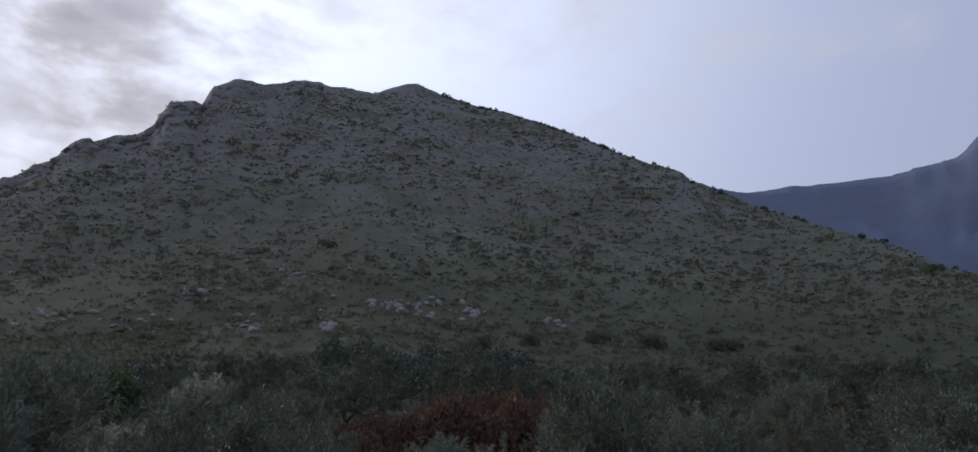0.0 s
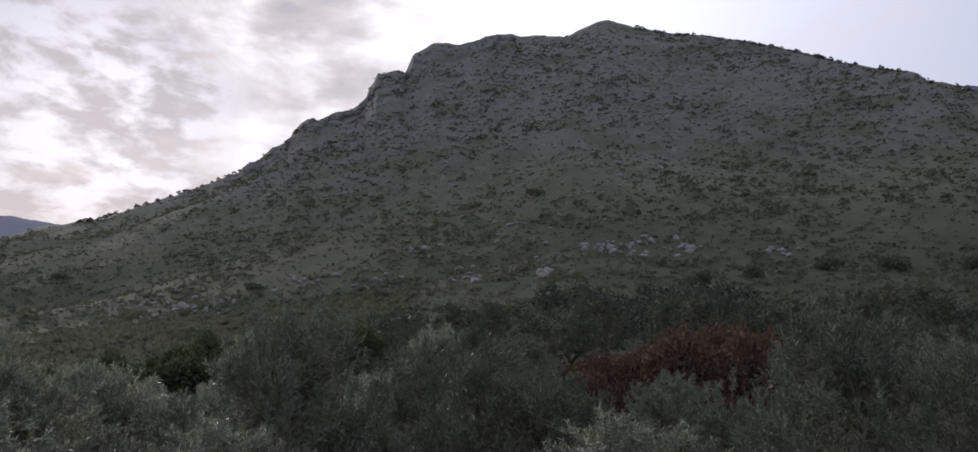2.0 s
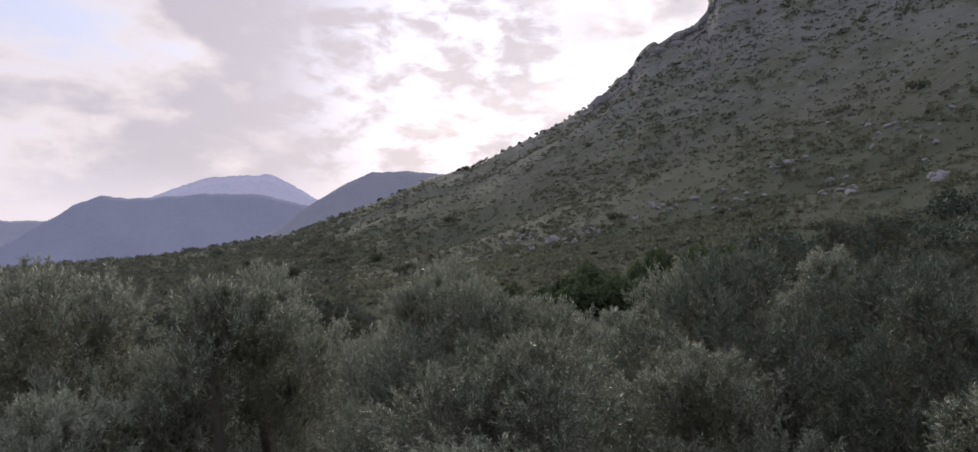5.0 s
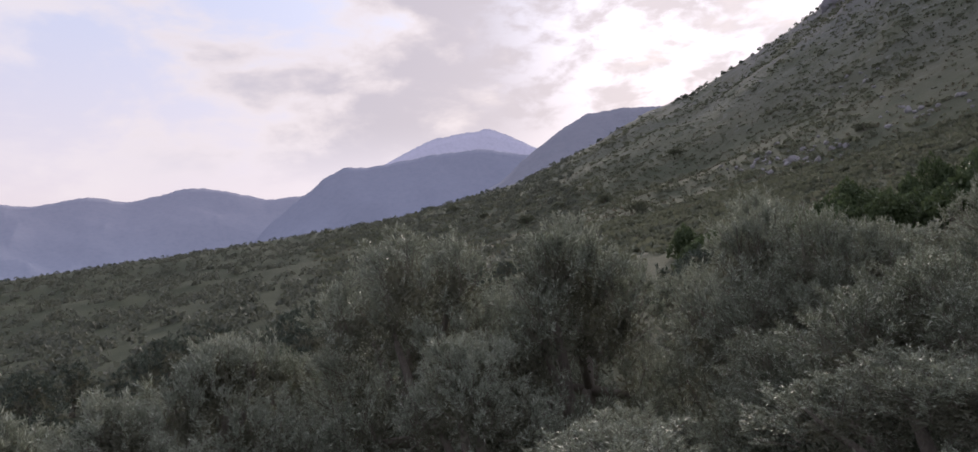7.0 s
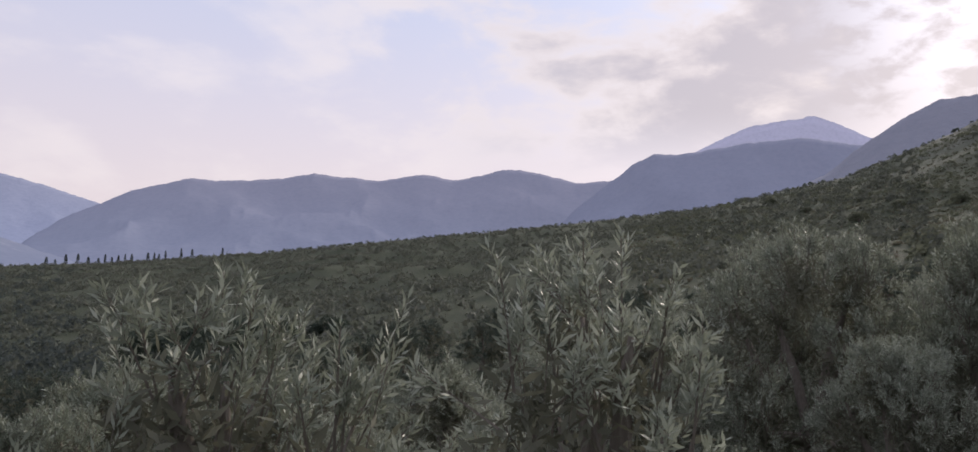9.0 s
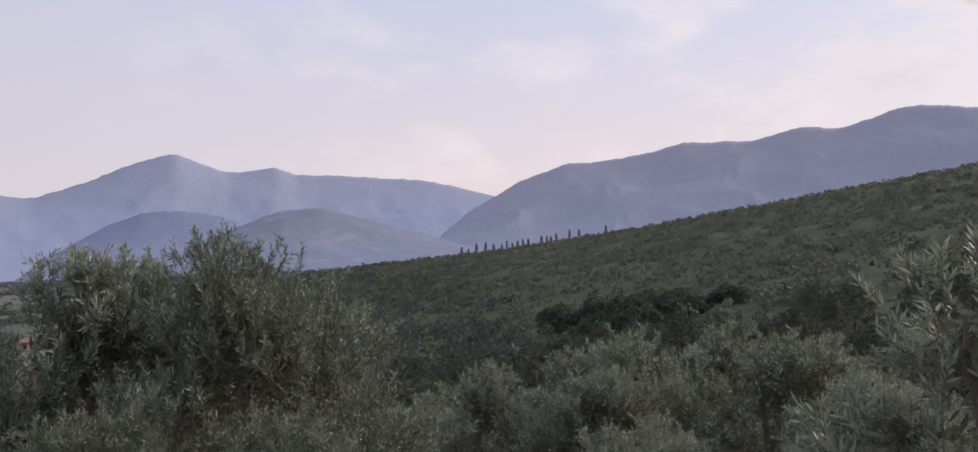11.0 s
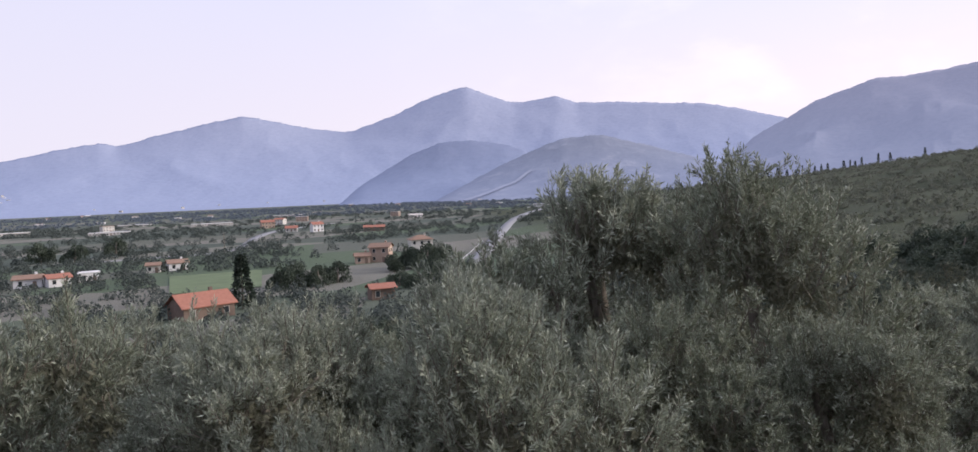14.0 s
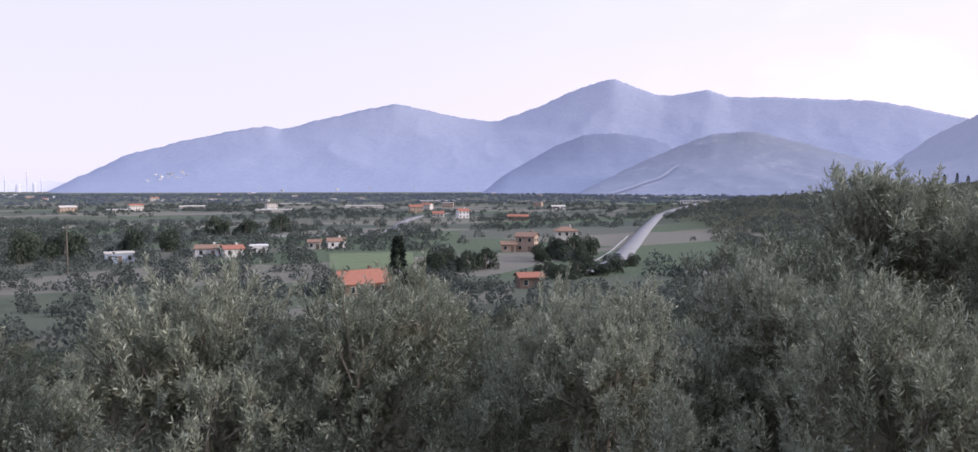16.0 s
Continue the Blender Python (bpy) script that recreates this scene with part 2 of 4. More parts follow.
PAINT_DARK = plainmat("dark_car_paint", (0.03, 0.032, 0.04), 0.3, 0.1, 1.0)
RUBBER = plainmat("tyre_rubber", (0.02, 0.02, 0.02), 0.8, 0.1, 3.0)


# ---- mesh helpers ----
def mesh_np(name, verts, faces, mat, smooth=False):
    """A mesh from arrays of points and of equal-sided faces."""
    verts, faces = np.asarray(verts, np.float32), np.asarray(faces, np.int32)
    me = bpy.data.meshes.new(name)
    n, s = faces.shape
    me.vertices.add(len(verts))
    me.vertices.foreach_set("co", verts.ravel())
    me.loops.add(n * s)
    me.loops.foreach_set("vertex_index", faces.ravel())
    me.polygons.add(n)
    me.polygons.foreach_set("loop_start", np.arange(0, n * s, s, dtype=np.int32))
    me.polygons.foreach_set("use_smooth", np.full(n, smooth))
    me.update(calc_edges=True)
    me.materials.append(mat)
    return me


def mesh_bm(name, bm, mat, smooth=False):
    me = bpy.data.meshes.new(name)
    bm.to_mesh(me)
    bm.free()
    for p in me.polygons:
        p.use_smooth = smooth
    me.materials.append(mat)
    return me


def part(name, me, parent, label="", at=None):
    ob = new(name, me)
    ob.parent = parent
    if at is not None:
        ob.matrix_basis = at
    if label:
        ob["label"] = label
    return ob


def vnoise(x, y, seed=0):
    """Smooth lattice noise in 0..1."""
    xi, yi = np.floor(x).astype(np.int64), np.floor(y).astype(np.int64)
    fx, fy = x - xi, y - yi
    fx, fy = fx * fx * (3 - 2 * fx), fy * fy * (3 - 2 * fy)

    def h(a, b):
        v = (a * 374761393 + b * 668265263 + seed * 974711) & 0x7FFFFFFF
        v = ((v ^ (v >> 13)) * 1274126177) & 0x7FFFFFFF
        return ((v ^ (v >> 16)) & 0xFFFF) / 65535.0

    return (h(xi, yi) * (1 - fx) + h(xi + 1, yi) * fx) * (1 - fy) + (h(xi, yi + 1) * (1 - fx) + h(xi + 1, yi + 1) * fx) * fy


def fbm(x, y, octaves=4, seed=0):
    total, amp, norm = 0, 1.0, 0.0
    for o in range(octaves):
        total = total + amp * vnoise(x * 2 ** o, y * 2 ** o, seed + o)
        norm += amp
        amp *= 0.5
    return total / norm


# ---- the lie of the land ----
# skyline of the hill: azimuth (left of the first view), its rise in degrees
RISE_AZ = (-100, -45, -33.2, -27.8, -19.7, -16.7, -15.6, -15.0, -12.8, -10.5, -7.9, -5.7, -3.2, -0.6, 2.0, 5.2, 6.7, 7.6, 9.2, 10.2, 12.6, 13.9,
           14.9, 16.2, 17.7, 19.2, 20.2, 21.3, 22.1, 22.9, 23.2, 23.5, 24.1, 25.1, 25.8, 26.0, 26.4, 26.6, 27.7, 29.0, 29.4, 30.3, 30.5, 31.1, 31.7,
           32.1, 32.4, 32.7, 33.6, 34.2, 34.6, 36.3, 38.0, 39.7, 44.6, 48, 52, 58, 67, 80, 91.5, 100, 110, 120, 128, 135, 260)
RISE = (4, 10.5, 13.8, 16.8, 20.3, 21.9, 22.3, 23.0, 23.7, 24.6, 25.7, 26.5, 27.3, 28.0, 28.4, 29.2, 29.7, 29.6, 29.1, 28.7, 28.9, 28.8,
        29.1, 29.1, 28.6, 28.2, 28.35, 28.3, 27.8, 27.4, 26.8, 26.05, 26.2, 26.1, 25.9, 25.3, 24.7, 23.9, 23.1, 22.8, 22.55, 22.05, 22.25, 22.1, 21.6,
        21.0, 20.4, 20.3, 19.75, 19.1, 18.6, 17.6, 16.7, 15.9, 13.5, 12.6, 10.6, 8.1, 6.0, 4.2, 2.7, 1.5, 0.4, -0.4, -1.1, -1.64, -1.64)
CREST_AZ = (-100, -45, -16, 0, 20, 35, 48, 67, 90, 105, 128, 260)
CREST_R = (280, 290, 340, 420, 440, 430, 470, 480, 560, 650, 700, 700)
SLOPE_R = (0, 4, 14, 25, 45, 90, 160, 260)
SLOPE_AZ = (-100, -40, 10, 45, 65, 90, 105, 120, 135, 185, 260)
SLOPE_Z = np.array((
    (-1.7, -1.7, -2.4, -2, -1, 2, 8, 20),
    (-1.7, -2.0, -3.4, -1.2, 2.0, 8, 20, 58),
    (-1.7, -2.2, -4.0, -1.6, 2.8, 13, 37, 100),
    (-1.7, -2.4, -4.6, -3.0, 0.0, 6, 16, 37),
    (-1.7, -2.6, -4.9, -4.4, -2.2, 1, 6, 17),
    (-1.7, -2.8, -5.3, -5.8, -6.2, -7, -6, -2),
    (-1.7, -3.0, -5.5, -6.8, -8.2, -11, -13, -11.5),
    (-1.7, -3.2, -5.7, -7.4, -9.8, -14, -18, -19),
    (-1.7, -3.4, -5.8, -8.0, -11.2, -17, -20, -20),
    (-1.7, -2.6, -5.2, -7.6, -11.0, -17, -20, -20),
    (-1.7, -1.7, -2, -2, -2, -8, -16, -20)))
LANE = np.array([(p[1], p[2]) for p in PATH])


def azimuth(x, y):
    a = np.degrees(np.arctan2(-x, y))
    return np.where(a < -100, a + 360, a)


def crest(az):
    return np.interp(az, CREST_AZ, CREST_R), np.interp(az, RISE_AZ, RISE)


def ground_z(x, y):
    x, y = np.asarray(x, float), np.asarray(y, float)
    r, az = np.hypot(x, y), azimuth(x, y)
    cols = [np.interp(az, SLOPE_AZ, SLOPE_Z[:, i]) for i in range(len(SLOPE_R))]
    R, e = crest(az)
    zr = R * np.tan(np.radians(e))
    z = np.zeros_like(r)
    for i in range(len(SLOPE_R) - 1):
        u = (r - SLOPE_R[i]) / (SLOPE_R[i + 1] - SLOPE_R[i])
        z = np.where((u >= 0) & (u < 1), cols[i] * (1 - u) + cols[i + 1] * u, z)
    u = (r - 260) / (R - 260)
    z = np.where((u >= 0) & (u < 1), cols[-1] + (zr - cols[-1]) * u, z)
    z = np.where(u >= 1, np.maximum(zr - (r - R) * 0.35, -20.5), z)
    plain_w = np.interp(az, (95, 130), (1, 0.08))
    lumps = (fbm(x / 38, y / 38, 5, 11) - 0.5) * np.interp(r, (5, 30, 120, 400), (0.3, 0.8, 4.5, 9.0)) * plain_w
    lumps = lumps * np.clip(np.abs(r - R) / 60, 0.15, 1) * (r < R * 1.3)
    z = z + lumps
    knobs = np.interp(az, (-20, 10, 17, 36, 46, 110, 135), (1.0, 1.4, 2.4, 2.4, 1.4, 0.8, 0.0))
    z = z + knobs * (1 - np.abs(2 * fbm(x / 11, y / 11, 4, 5) - 1) * 1.5 - 0.7) * np.clip(1 - np.abs(r - R * 0.97) / (R * 0.10), 0, 1)
    d = np.min([np.hypot(x - px, y - py) for px, py in LANE], axis=0)
    w = np.clip((d - 2.0) / 3.5, 0, 1)
    w = w * w * (3 - 2 * w)
    return -1.65 * (1 - w) + z * w


def gz(x, y):
    return float(ground_z(np.array([x]), np.array([y]))[0])


def meet(az, el, lo=20.0, hi=900.0):
    """Where the line of sight from the origin meets the ground."""
    r = np.geomspace(lo, hi, 800)
    d = away(az, 0)
    g = ground_z(d.x * r, d.y * r) - r * math.tan(radians(el))
    i = int(np.argmax(g > 0)) if (g > 0).any() else len(r) - 1
    return d.x * r[i], d.y * r[i], float(ground_z(np.array([d.x * r[i]]), np.array([d.y * r[i]]))[0])


LOOKOUT = Vector((4.4, -11.0, 0))


def lowland(az, r):
    d = away(az, 0)
    return LOOKOUT.x + d.x * r, LOOKOUT.y + d.y * r


def polar(az, r):
    d = away(az, 0)
    return d.x * r, d.y * r


azs = np.concatenate([np.arange(-48, 10, 0.32), np.arange(10, 40, 0.13), np.arange(40, 186, 0.36), np.arange(188, 310, 4.0)])
R, _ = crest(np.where(azs > 260, azs - 360, azs))
inner = np.array([R * (i / 130) ** 2.2 for i in range(0, 131)])
outer = np.array([R * 1.012 * (4950 / (R * 1.012)) ** (j / 36) for j in range(37)])
rad = np.concatenate([inner, outer])
ax, ay = -np.sin(np.radians(azs)), np.cos(np.radians(azs))
X, Y = rad * ax, rad * ay
Z = ground_z(X, Y)
rings, cols_n = X.shape
v = np.concatenate([np.stack([X, Y, Z], -1).reshape(-1, 3), [[0, 0, gz(0, 0)]]])
i, j = np.meshgrid(np.arange(rings - 1), np.arange(cols_n), indexing="ij")
jn = (j + 1) % cols_n
f = np.stack([i * cols_n + j, (i + 1) * cols_n + j, (i + 1) * cols_n + jn, i * cols_n + jn], -1).reshape(-1, 4)
tip = np.array([[rings * cols_n, q, (q + 1) % cols_n, (q + 1) % cols_n] for q in range(cols_n)])
me = mesh_np("ground", v, f[:, ::-1][:, [3, 2, 1, 0]], GROUND, True)
ground = tagged(new("ground", me), "dry grass hillside running down to a flat farmed plain", "ground", kind="structure")


# ---- far mountains ----
RELIEF = {}


def on_slope(name, az, t):
    """The place on a mountain's front at an azimuth and a share of its rise."""
    a, ts, x, y, z = RELIEF[name]
    j = min(max(int(round((az - a[0]) / (a[1] - a[0]))), 0), len(a) - 1)
    return [float(np.interp(t, ts, q[:, j])) for q in (x, y, z)]


def mountain(name, az_k, el_k, r_crest, r_foot, mat, label, seed, relief=0.16, jag=0.10, step=0.1):
    a = np.arange(az_k[0], az_k[-1] + step, step)
    t = np.concatenate([np.linspace(0, 1, 30), [1.04, 1.1, 1.2]])[:, None]
    e = np.interp(a, az_k, el_k) + jag * (fbm(a * 2.2, a * 0 + seed, 5, seed) - 0.5)
    soft = np.exp(-0.5 * (np.arange(-8, 9) * step / 0.30) ** 2)
    e = np.convolve(np.pad(e, 8, "edge"), soft / soft.sum(), "valid")
    bumps = 0.11 * (fbm(a * 1.7, a * 0 + 3, 3, seed + 8) - 0.5) + 0.09 * (fbm(a * 6.5, a * 0 + 9, 3, seed + 9) - 0.5)
    top = r_crest * np.tan(np.radians(e)) + 22
    r = r_foot + (r_crest - r_foot) * t
    x, y = -np.sin(np.radians(a)) * r, np.cos(np.radians(a)) * r
    up = np.where(t <= 1, np.clip(t, 0, 1) ** 1.25, 1 - (t - 1) * 3.5)
    s = r_crest / 9
    spur = 1 - np.abs(2 * fbm(x / s, y / s, 4, seed + 3) - 1) * 1.6
    wide = np.exp(-0.5 * (np.arange(-120, 121) * step / 4.5) ** 2)
    calm = np.convolve(np.pad(top, 120, "edge"), wide / wide.sum(), "valid")
    share = np.clip(t, 0, 1) ** 2.5
    tufts = r_crest * np.radians(bumps) * np.clip(1 - np.abs(t - 1) / 0.045, 0, 1)
    z = tufts - 22 + (calm * (1 - share) + top * share) * up + top * relief * (spur - 0.5) * np.clip(1.2 - np.abs(t - 0.5) * 2.2, 0, 1)
    ends = np.clip(np.minimum(a - a[0], a[-1] - a) / 2.2, 0, 1)
    z = -24 + (z + 24) * ends * (2 - ends)
    RELIEF[name] = (a, t[:, 0], x, y, z)
    n, c = x.shape
    i, j = np.meshgrid(np.arange(n - 1), np.arange(c - 1), indexing="ij")
    f = np.stack([i * c + j, i * c + j + 1, (i + 1) * c + j + 1, (i + 1) * c + j], -1).reshape(-1, 4)
    me = mesh_np(name, np.stack([x, y, z], -1).reshape(-1, 3), f[:, ::-1], mat, True)
    return tagged(new(name, me), label, "mountain", kind="structure")


# haze colour that the slopes themselves give off
HAZE_GLOW = (0.23, 0.26, 0.375)
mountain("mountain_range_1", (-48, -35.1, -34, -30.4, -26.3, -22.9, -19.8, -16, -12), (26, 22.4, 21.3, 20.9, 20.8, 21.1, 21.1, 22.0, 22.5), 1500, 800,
         distant("blue_slope", (0.11, 0.14, 0.21), (0.11, 0.13, 0.19), HAZE_GLOW, 0.10, 0, 500), "steep wooded mountain side, dark blue in the evening haze", 21)
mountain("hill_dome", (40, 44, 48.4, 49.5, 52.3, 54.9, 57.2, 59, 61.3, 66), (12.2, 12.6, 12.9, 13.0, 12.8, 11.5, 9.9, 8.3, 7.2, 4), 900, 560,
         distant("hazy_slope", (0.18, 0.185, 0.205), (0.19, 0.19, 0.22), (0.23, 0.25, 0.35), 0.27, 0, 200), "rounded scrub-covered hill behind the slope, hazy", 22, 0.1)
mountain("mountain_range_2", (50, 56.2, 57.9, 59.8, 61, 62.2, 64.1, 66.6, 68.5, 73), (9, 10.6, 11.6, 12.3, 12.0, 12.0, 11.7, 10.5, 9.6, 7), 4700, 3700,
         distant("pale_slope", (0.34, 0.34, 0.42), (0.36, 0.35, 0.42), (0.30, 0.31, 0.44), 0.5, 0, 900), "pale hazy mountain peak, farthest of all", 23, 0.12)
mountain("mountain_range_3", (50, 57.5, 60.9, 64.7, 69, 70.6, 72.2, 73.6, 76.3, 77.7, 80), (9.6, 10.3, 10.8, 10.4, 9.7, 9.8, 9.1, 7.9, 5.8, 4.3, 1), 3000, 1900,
         distant("lavender_slope", (0.19, 0.205, 0.265), (0.18, 0.185, 0.235), HAZE_GLOW, 0.30, 0, 500), "lavender blue mountain shoulder in haze", 24)
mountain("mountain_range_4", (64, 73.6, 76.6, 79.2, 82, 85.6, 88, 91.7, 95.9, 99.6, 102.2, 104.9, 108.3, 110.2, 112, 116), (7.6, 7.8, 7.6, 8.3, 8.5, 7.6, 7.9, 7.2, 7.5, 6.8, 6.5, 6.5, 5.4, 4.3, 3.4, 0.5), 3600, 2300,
         distant("violet_slope", (0.19, 0.205, 0.26), (0.19, 0.185, 0.225), HAZE_GLOW, 0.36, 0, 450), "long violet-blue wooded mountain ridge in haze", 25)
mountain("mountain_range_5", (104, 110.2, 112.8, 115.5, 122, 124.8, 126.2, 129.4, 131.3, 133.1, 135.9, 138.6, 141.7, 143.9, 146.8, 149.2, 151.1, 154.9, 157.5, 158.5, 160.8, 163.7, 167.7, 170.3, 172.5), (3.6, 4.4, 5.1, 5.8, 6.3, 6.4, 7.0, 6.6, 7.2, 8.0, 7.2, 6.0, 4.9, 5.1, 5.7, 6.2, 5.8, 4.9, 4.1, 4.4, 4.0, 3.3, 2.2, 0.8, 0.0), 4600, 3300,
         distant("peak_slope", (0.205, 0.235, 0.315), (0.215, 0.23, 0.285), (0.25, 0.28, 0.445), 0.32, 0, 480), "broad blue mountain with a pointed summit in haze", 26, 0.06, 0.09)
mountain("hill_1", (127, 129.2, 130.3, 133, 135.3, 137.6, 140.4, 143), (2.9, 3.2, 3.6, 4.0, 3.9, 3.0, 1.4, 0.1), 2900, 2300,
         distant("dark_blue_slope", (0.17, 0.20, 0.29), (0.14, 0.16, 0.23), HAZE_GLOW, 0.28, 0, 200), "dark foothill tinted blue for haze, with woods on its slope", 27, 0.09)
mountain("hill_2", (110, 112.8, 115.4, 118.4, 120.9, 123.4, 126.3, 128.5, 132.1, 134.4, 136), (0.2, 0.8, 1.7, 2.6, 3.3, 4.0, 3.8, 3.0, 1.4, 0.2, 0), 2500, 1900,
         distant("green_blue_slope", (0.17, 0.19, 0.25), (0.15, 0.16, 0.19), HAZE_GLOW, 0.28, 0, 170, 0.3), "rounded foothill with a pale scree track", 28, 0.10)


bm = bmesh.new()
prev = None
for q in range(60):
    t = q / 59
    mid = Vector(on_slope("hill_2", 133.6 - 5.2 * t + 0.15 * math.sin(t * 7), 0.06 + 0.55 * t))
    w = 11 - 6 * t
    side = away(40, 0) * w
    row = [bm.verts.new(mid + side * o + Vector((0, 0, 5.0))) for o in (-1, 0, 1)]
    if prev:
        for u in range(2):
            bm.faces.new((prev[u], prev[u + 1], row[u + 1], row[u]))
    prev = row
tagged(new("scree_track", mesh_bm("scree_track", bm, distant("pale_track", (0.215, 0.23, 0.29), (0.20, 0.21, 0.25), HAZE_GLOW, 0.28, 0, 100), True)),
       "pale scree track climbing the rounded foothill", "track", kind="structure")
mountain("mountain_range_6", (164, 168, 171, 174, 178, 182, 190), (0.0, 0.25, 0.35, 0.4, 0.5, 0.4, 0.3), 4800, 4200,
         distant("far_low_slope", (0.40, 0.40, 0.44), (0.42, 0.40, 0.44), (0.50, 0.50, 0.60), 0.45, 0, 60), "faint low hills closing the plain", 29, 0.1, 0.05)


# ---- vegetation ----
def unit(n, g):
    d = g.normal(size=(n, 3))
    return d / np.linalg.norm(d, axis=1)[:, None]


def rhombs(base, way, side, length, width):
    """Leaf blades, each four points: foot, edge, tip, edge."""
    l, w = length[:, None], width[:, None]
    pts = np.stack([base, base + way * l * 0.45 + side * w, base + way * l, base + way * l * 0.45 - side * w], 1)
    n = len(base)
    return pts.reshape(-1, 3), np.arange(n * 4).reshape(n, 4)


def tube(bm, pts, radii, sides=7):
    rings_ = []
    for q, (p, r_) in enumerate(zip(pts, radii)):
        p = Vector(p)
        d = (Vector(pts[min(q + 1, len(pts) - 1)]) - Vector(pts[max(q - 1, 0)])).normalized()
        u = d.orthogonal().normalized()
        w = d.cross(u)
        rings_.append([bm.verts.new(p + (u * math.cos(2 * math.pi * s / sides) + w * math.sin(2 * math.pi * s / sides)) * r_) for s in range(sides)])
    for a_, b_ in zip(rings_, rings_[1:]):
        for s in range(sides):
            bm.faces.new((a_[s], a_[(s + 1) % sides], b_[(s + 1) % sides], b_[s]))
    bm.faces.new(rings_[-1])


def norm(v):
    return v / (np.linalg.norm(v, axis=1)[:, None] + 1e-6)


def olive(name, seed, height, width, sprays, per_spray, per, leaf, mat, lobes=13, wild=0.0, label="", limbs=5):
    """An olive tree: gnarled trunk, limbs, and a crown of many uneven lobes, each of feathery sprays that bear leafy shoots. Its foot is at the origin."""
    g = np.random.default_rng(seed)
    tree = new(name)
    bm = bmesh.new()
    fork = height * 0.28
    bend = g.normal(size=(5, 2)) * 0.07 * width
    pts = [(bend[q][0] * q / 4, bend[q][1] * q / 4, fork * q / 4 - (0.25 if q == 0 else 0)) for q in range(5)]
    tube(bm, pts, [0.26, 0.20, 0.17, 0.16, 0.17], 9)
    part("trunk", mesh_bm("trunk", bm, BARK, True), tree)
    # lobes: a low ring, a high ring and a few leaders of unequal height
    cs, rs = [], []
    low, high = int(lobes * 0.42), int(lobes * 0.36)
    for q in range(lobes):
        tier, k_, n_ = (0, q, low) if q < low else (1, q - low, high) if q < low + high else (2, q - low - high, lobes - low - high)
        a_ = 2 * math.pi * (k_ + g.uniform(-0.35, 0.35)) / n_ + tier * 0.8
        rr = width * (g.uniform(0.60, 0.80), g.uniform(0.45, 0.70), g.uniform(0.10, 0.40))[tier]
        up = height * (g.uniform(0.18, 0.42), g.uniform(0.48, 0.66), g.uniform(0.68, 0.80))[tier]
        cs.append((rr * math.cos(a_), rr * math.sin(a_), up))
        rs.append(width * (g.uniform(0.42, 0.54), g.uniform(0.38, 0.50), g.uniform(0.32, 0.44))[tier])
    cs, rs = np.array(cs), np.array(rs)
    for q in range(min(limbs, lobes)):
        bm = bmesh.new()
        c_ = cs[(q * 3) % lobes]
        mid = [pts[-1][0] + (c_[0] - pts[-1][0]) * 0.45, pts[-1][1] + (c_[1] - pts[-1][1]) * 0.45, fork + (c_[2] - fork) * 0.55]
        tube(bm, [pts[-1], mid, tuple(c_), (c_[0] * 1.2, c_[1] * 1.2, c_[2] + rs[(q * 3) % lobes] * 0.5)], [0.12, 0.09, 0.05, 0.015], 6)
        part("limb", mesh_bm("limb", bm, BARK, True), tree)
    # sprays: each one grows out of a lobe and sweeps upward
    pick = g.choice(lobes, sprays, p=rs ** 2 / (rs ** 2).sum())
    outward = norm(cs[pick] - np.array([0, 0, height * 0.40]))
    d = norm(unit(sprays, g) + outward * 0.7 + np.array([0, 0, 0.12]))
    root = cs[pick] + d * (rs[pick] * g.uniform(0.45, 0.85, sprays))[:, None]
    axis = norm(d * 0.8 + np.array([0, 0, 0.55]) + g.normal(size=(sprays, 3)) * 0.28)
    reach = g.uniform(0.18, 0.42, sprays) * (width / 1.7)
    leader = g.random(sprays) < 0.05 + wild
    reach = np.where(leader, reach * g.uniform(1.3, 1.8, sprays), reach)
    axis[leader] = norm(axis[leader] + np.array([0, 0, 0.9]))
    # shoots along each spray, shorter towards its tip
    m_ = np.repeat(np.arange(sprays), per_spray)
    along = np.tile((np.arange(per_spray) + 0.5) / per_spray, sprays) + g.uniform(-0.06, 0.06, len(m_))
    shoots = len(m_)
    base = root[m_] + axis[m_] * (reach[m_] * along)[:, None] + np.array([0, 0, -0.10]) * (along ** 2)[:, None] * reach[m_][:, None]
    fan = np.where(leader, 0.38, 0.85)[m_][:, None]
    way = norm(axis[m_] + unit(shoots, g) * fan + np.array([0, 0, 0.12]))
    span = g.uniform(0.10, 0.26, shoots) * (1.15 - 0.5 * along) * (width / 1.7) ** 0.5
    u = norm(np.cross(way, unit(shoots, g)))
    # leaves in pairs along each shoot
    k_ = np.repeat(np.arange(shoots), per)
    s_ = np.tile((np.arange(per) + 0.6) / per, shoots)
    foot = base[k_] + way[k_] * (span[k_] * s_)[:, None]
    turn = np.tile(np.arange(per) // 2 * 1.57 + (np.arange(per) % 2) * math.pi, shoots) + g.uniform(-0.5, 0.5, len(k_))
    out = u[k_] * np.cos(turn)[:, None] + np.cross(way[k_], u[k_]) * np.sin(turn)[:, None]
    lw = norm(way[k_] * g.uniform(0.5, 1.2, len(k_))[:, None] + out * 0.8 + np.array([0, 0, 0.12]))
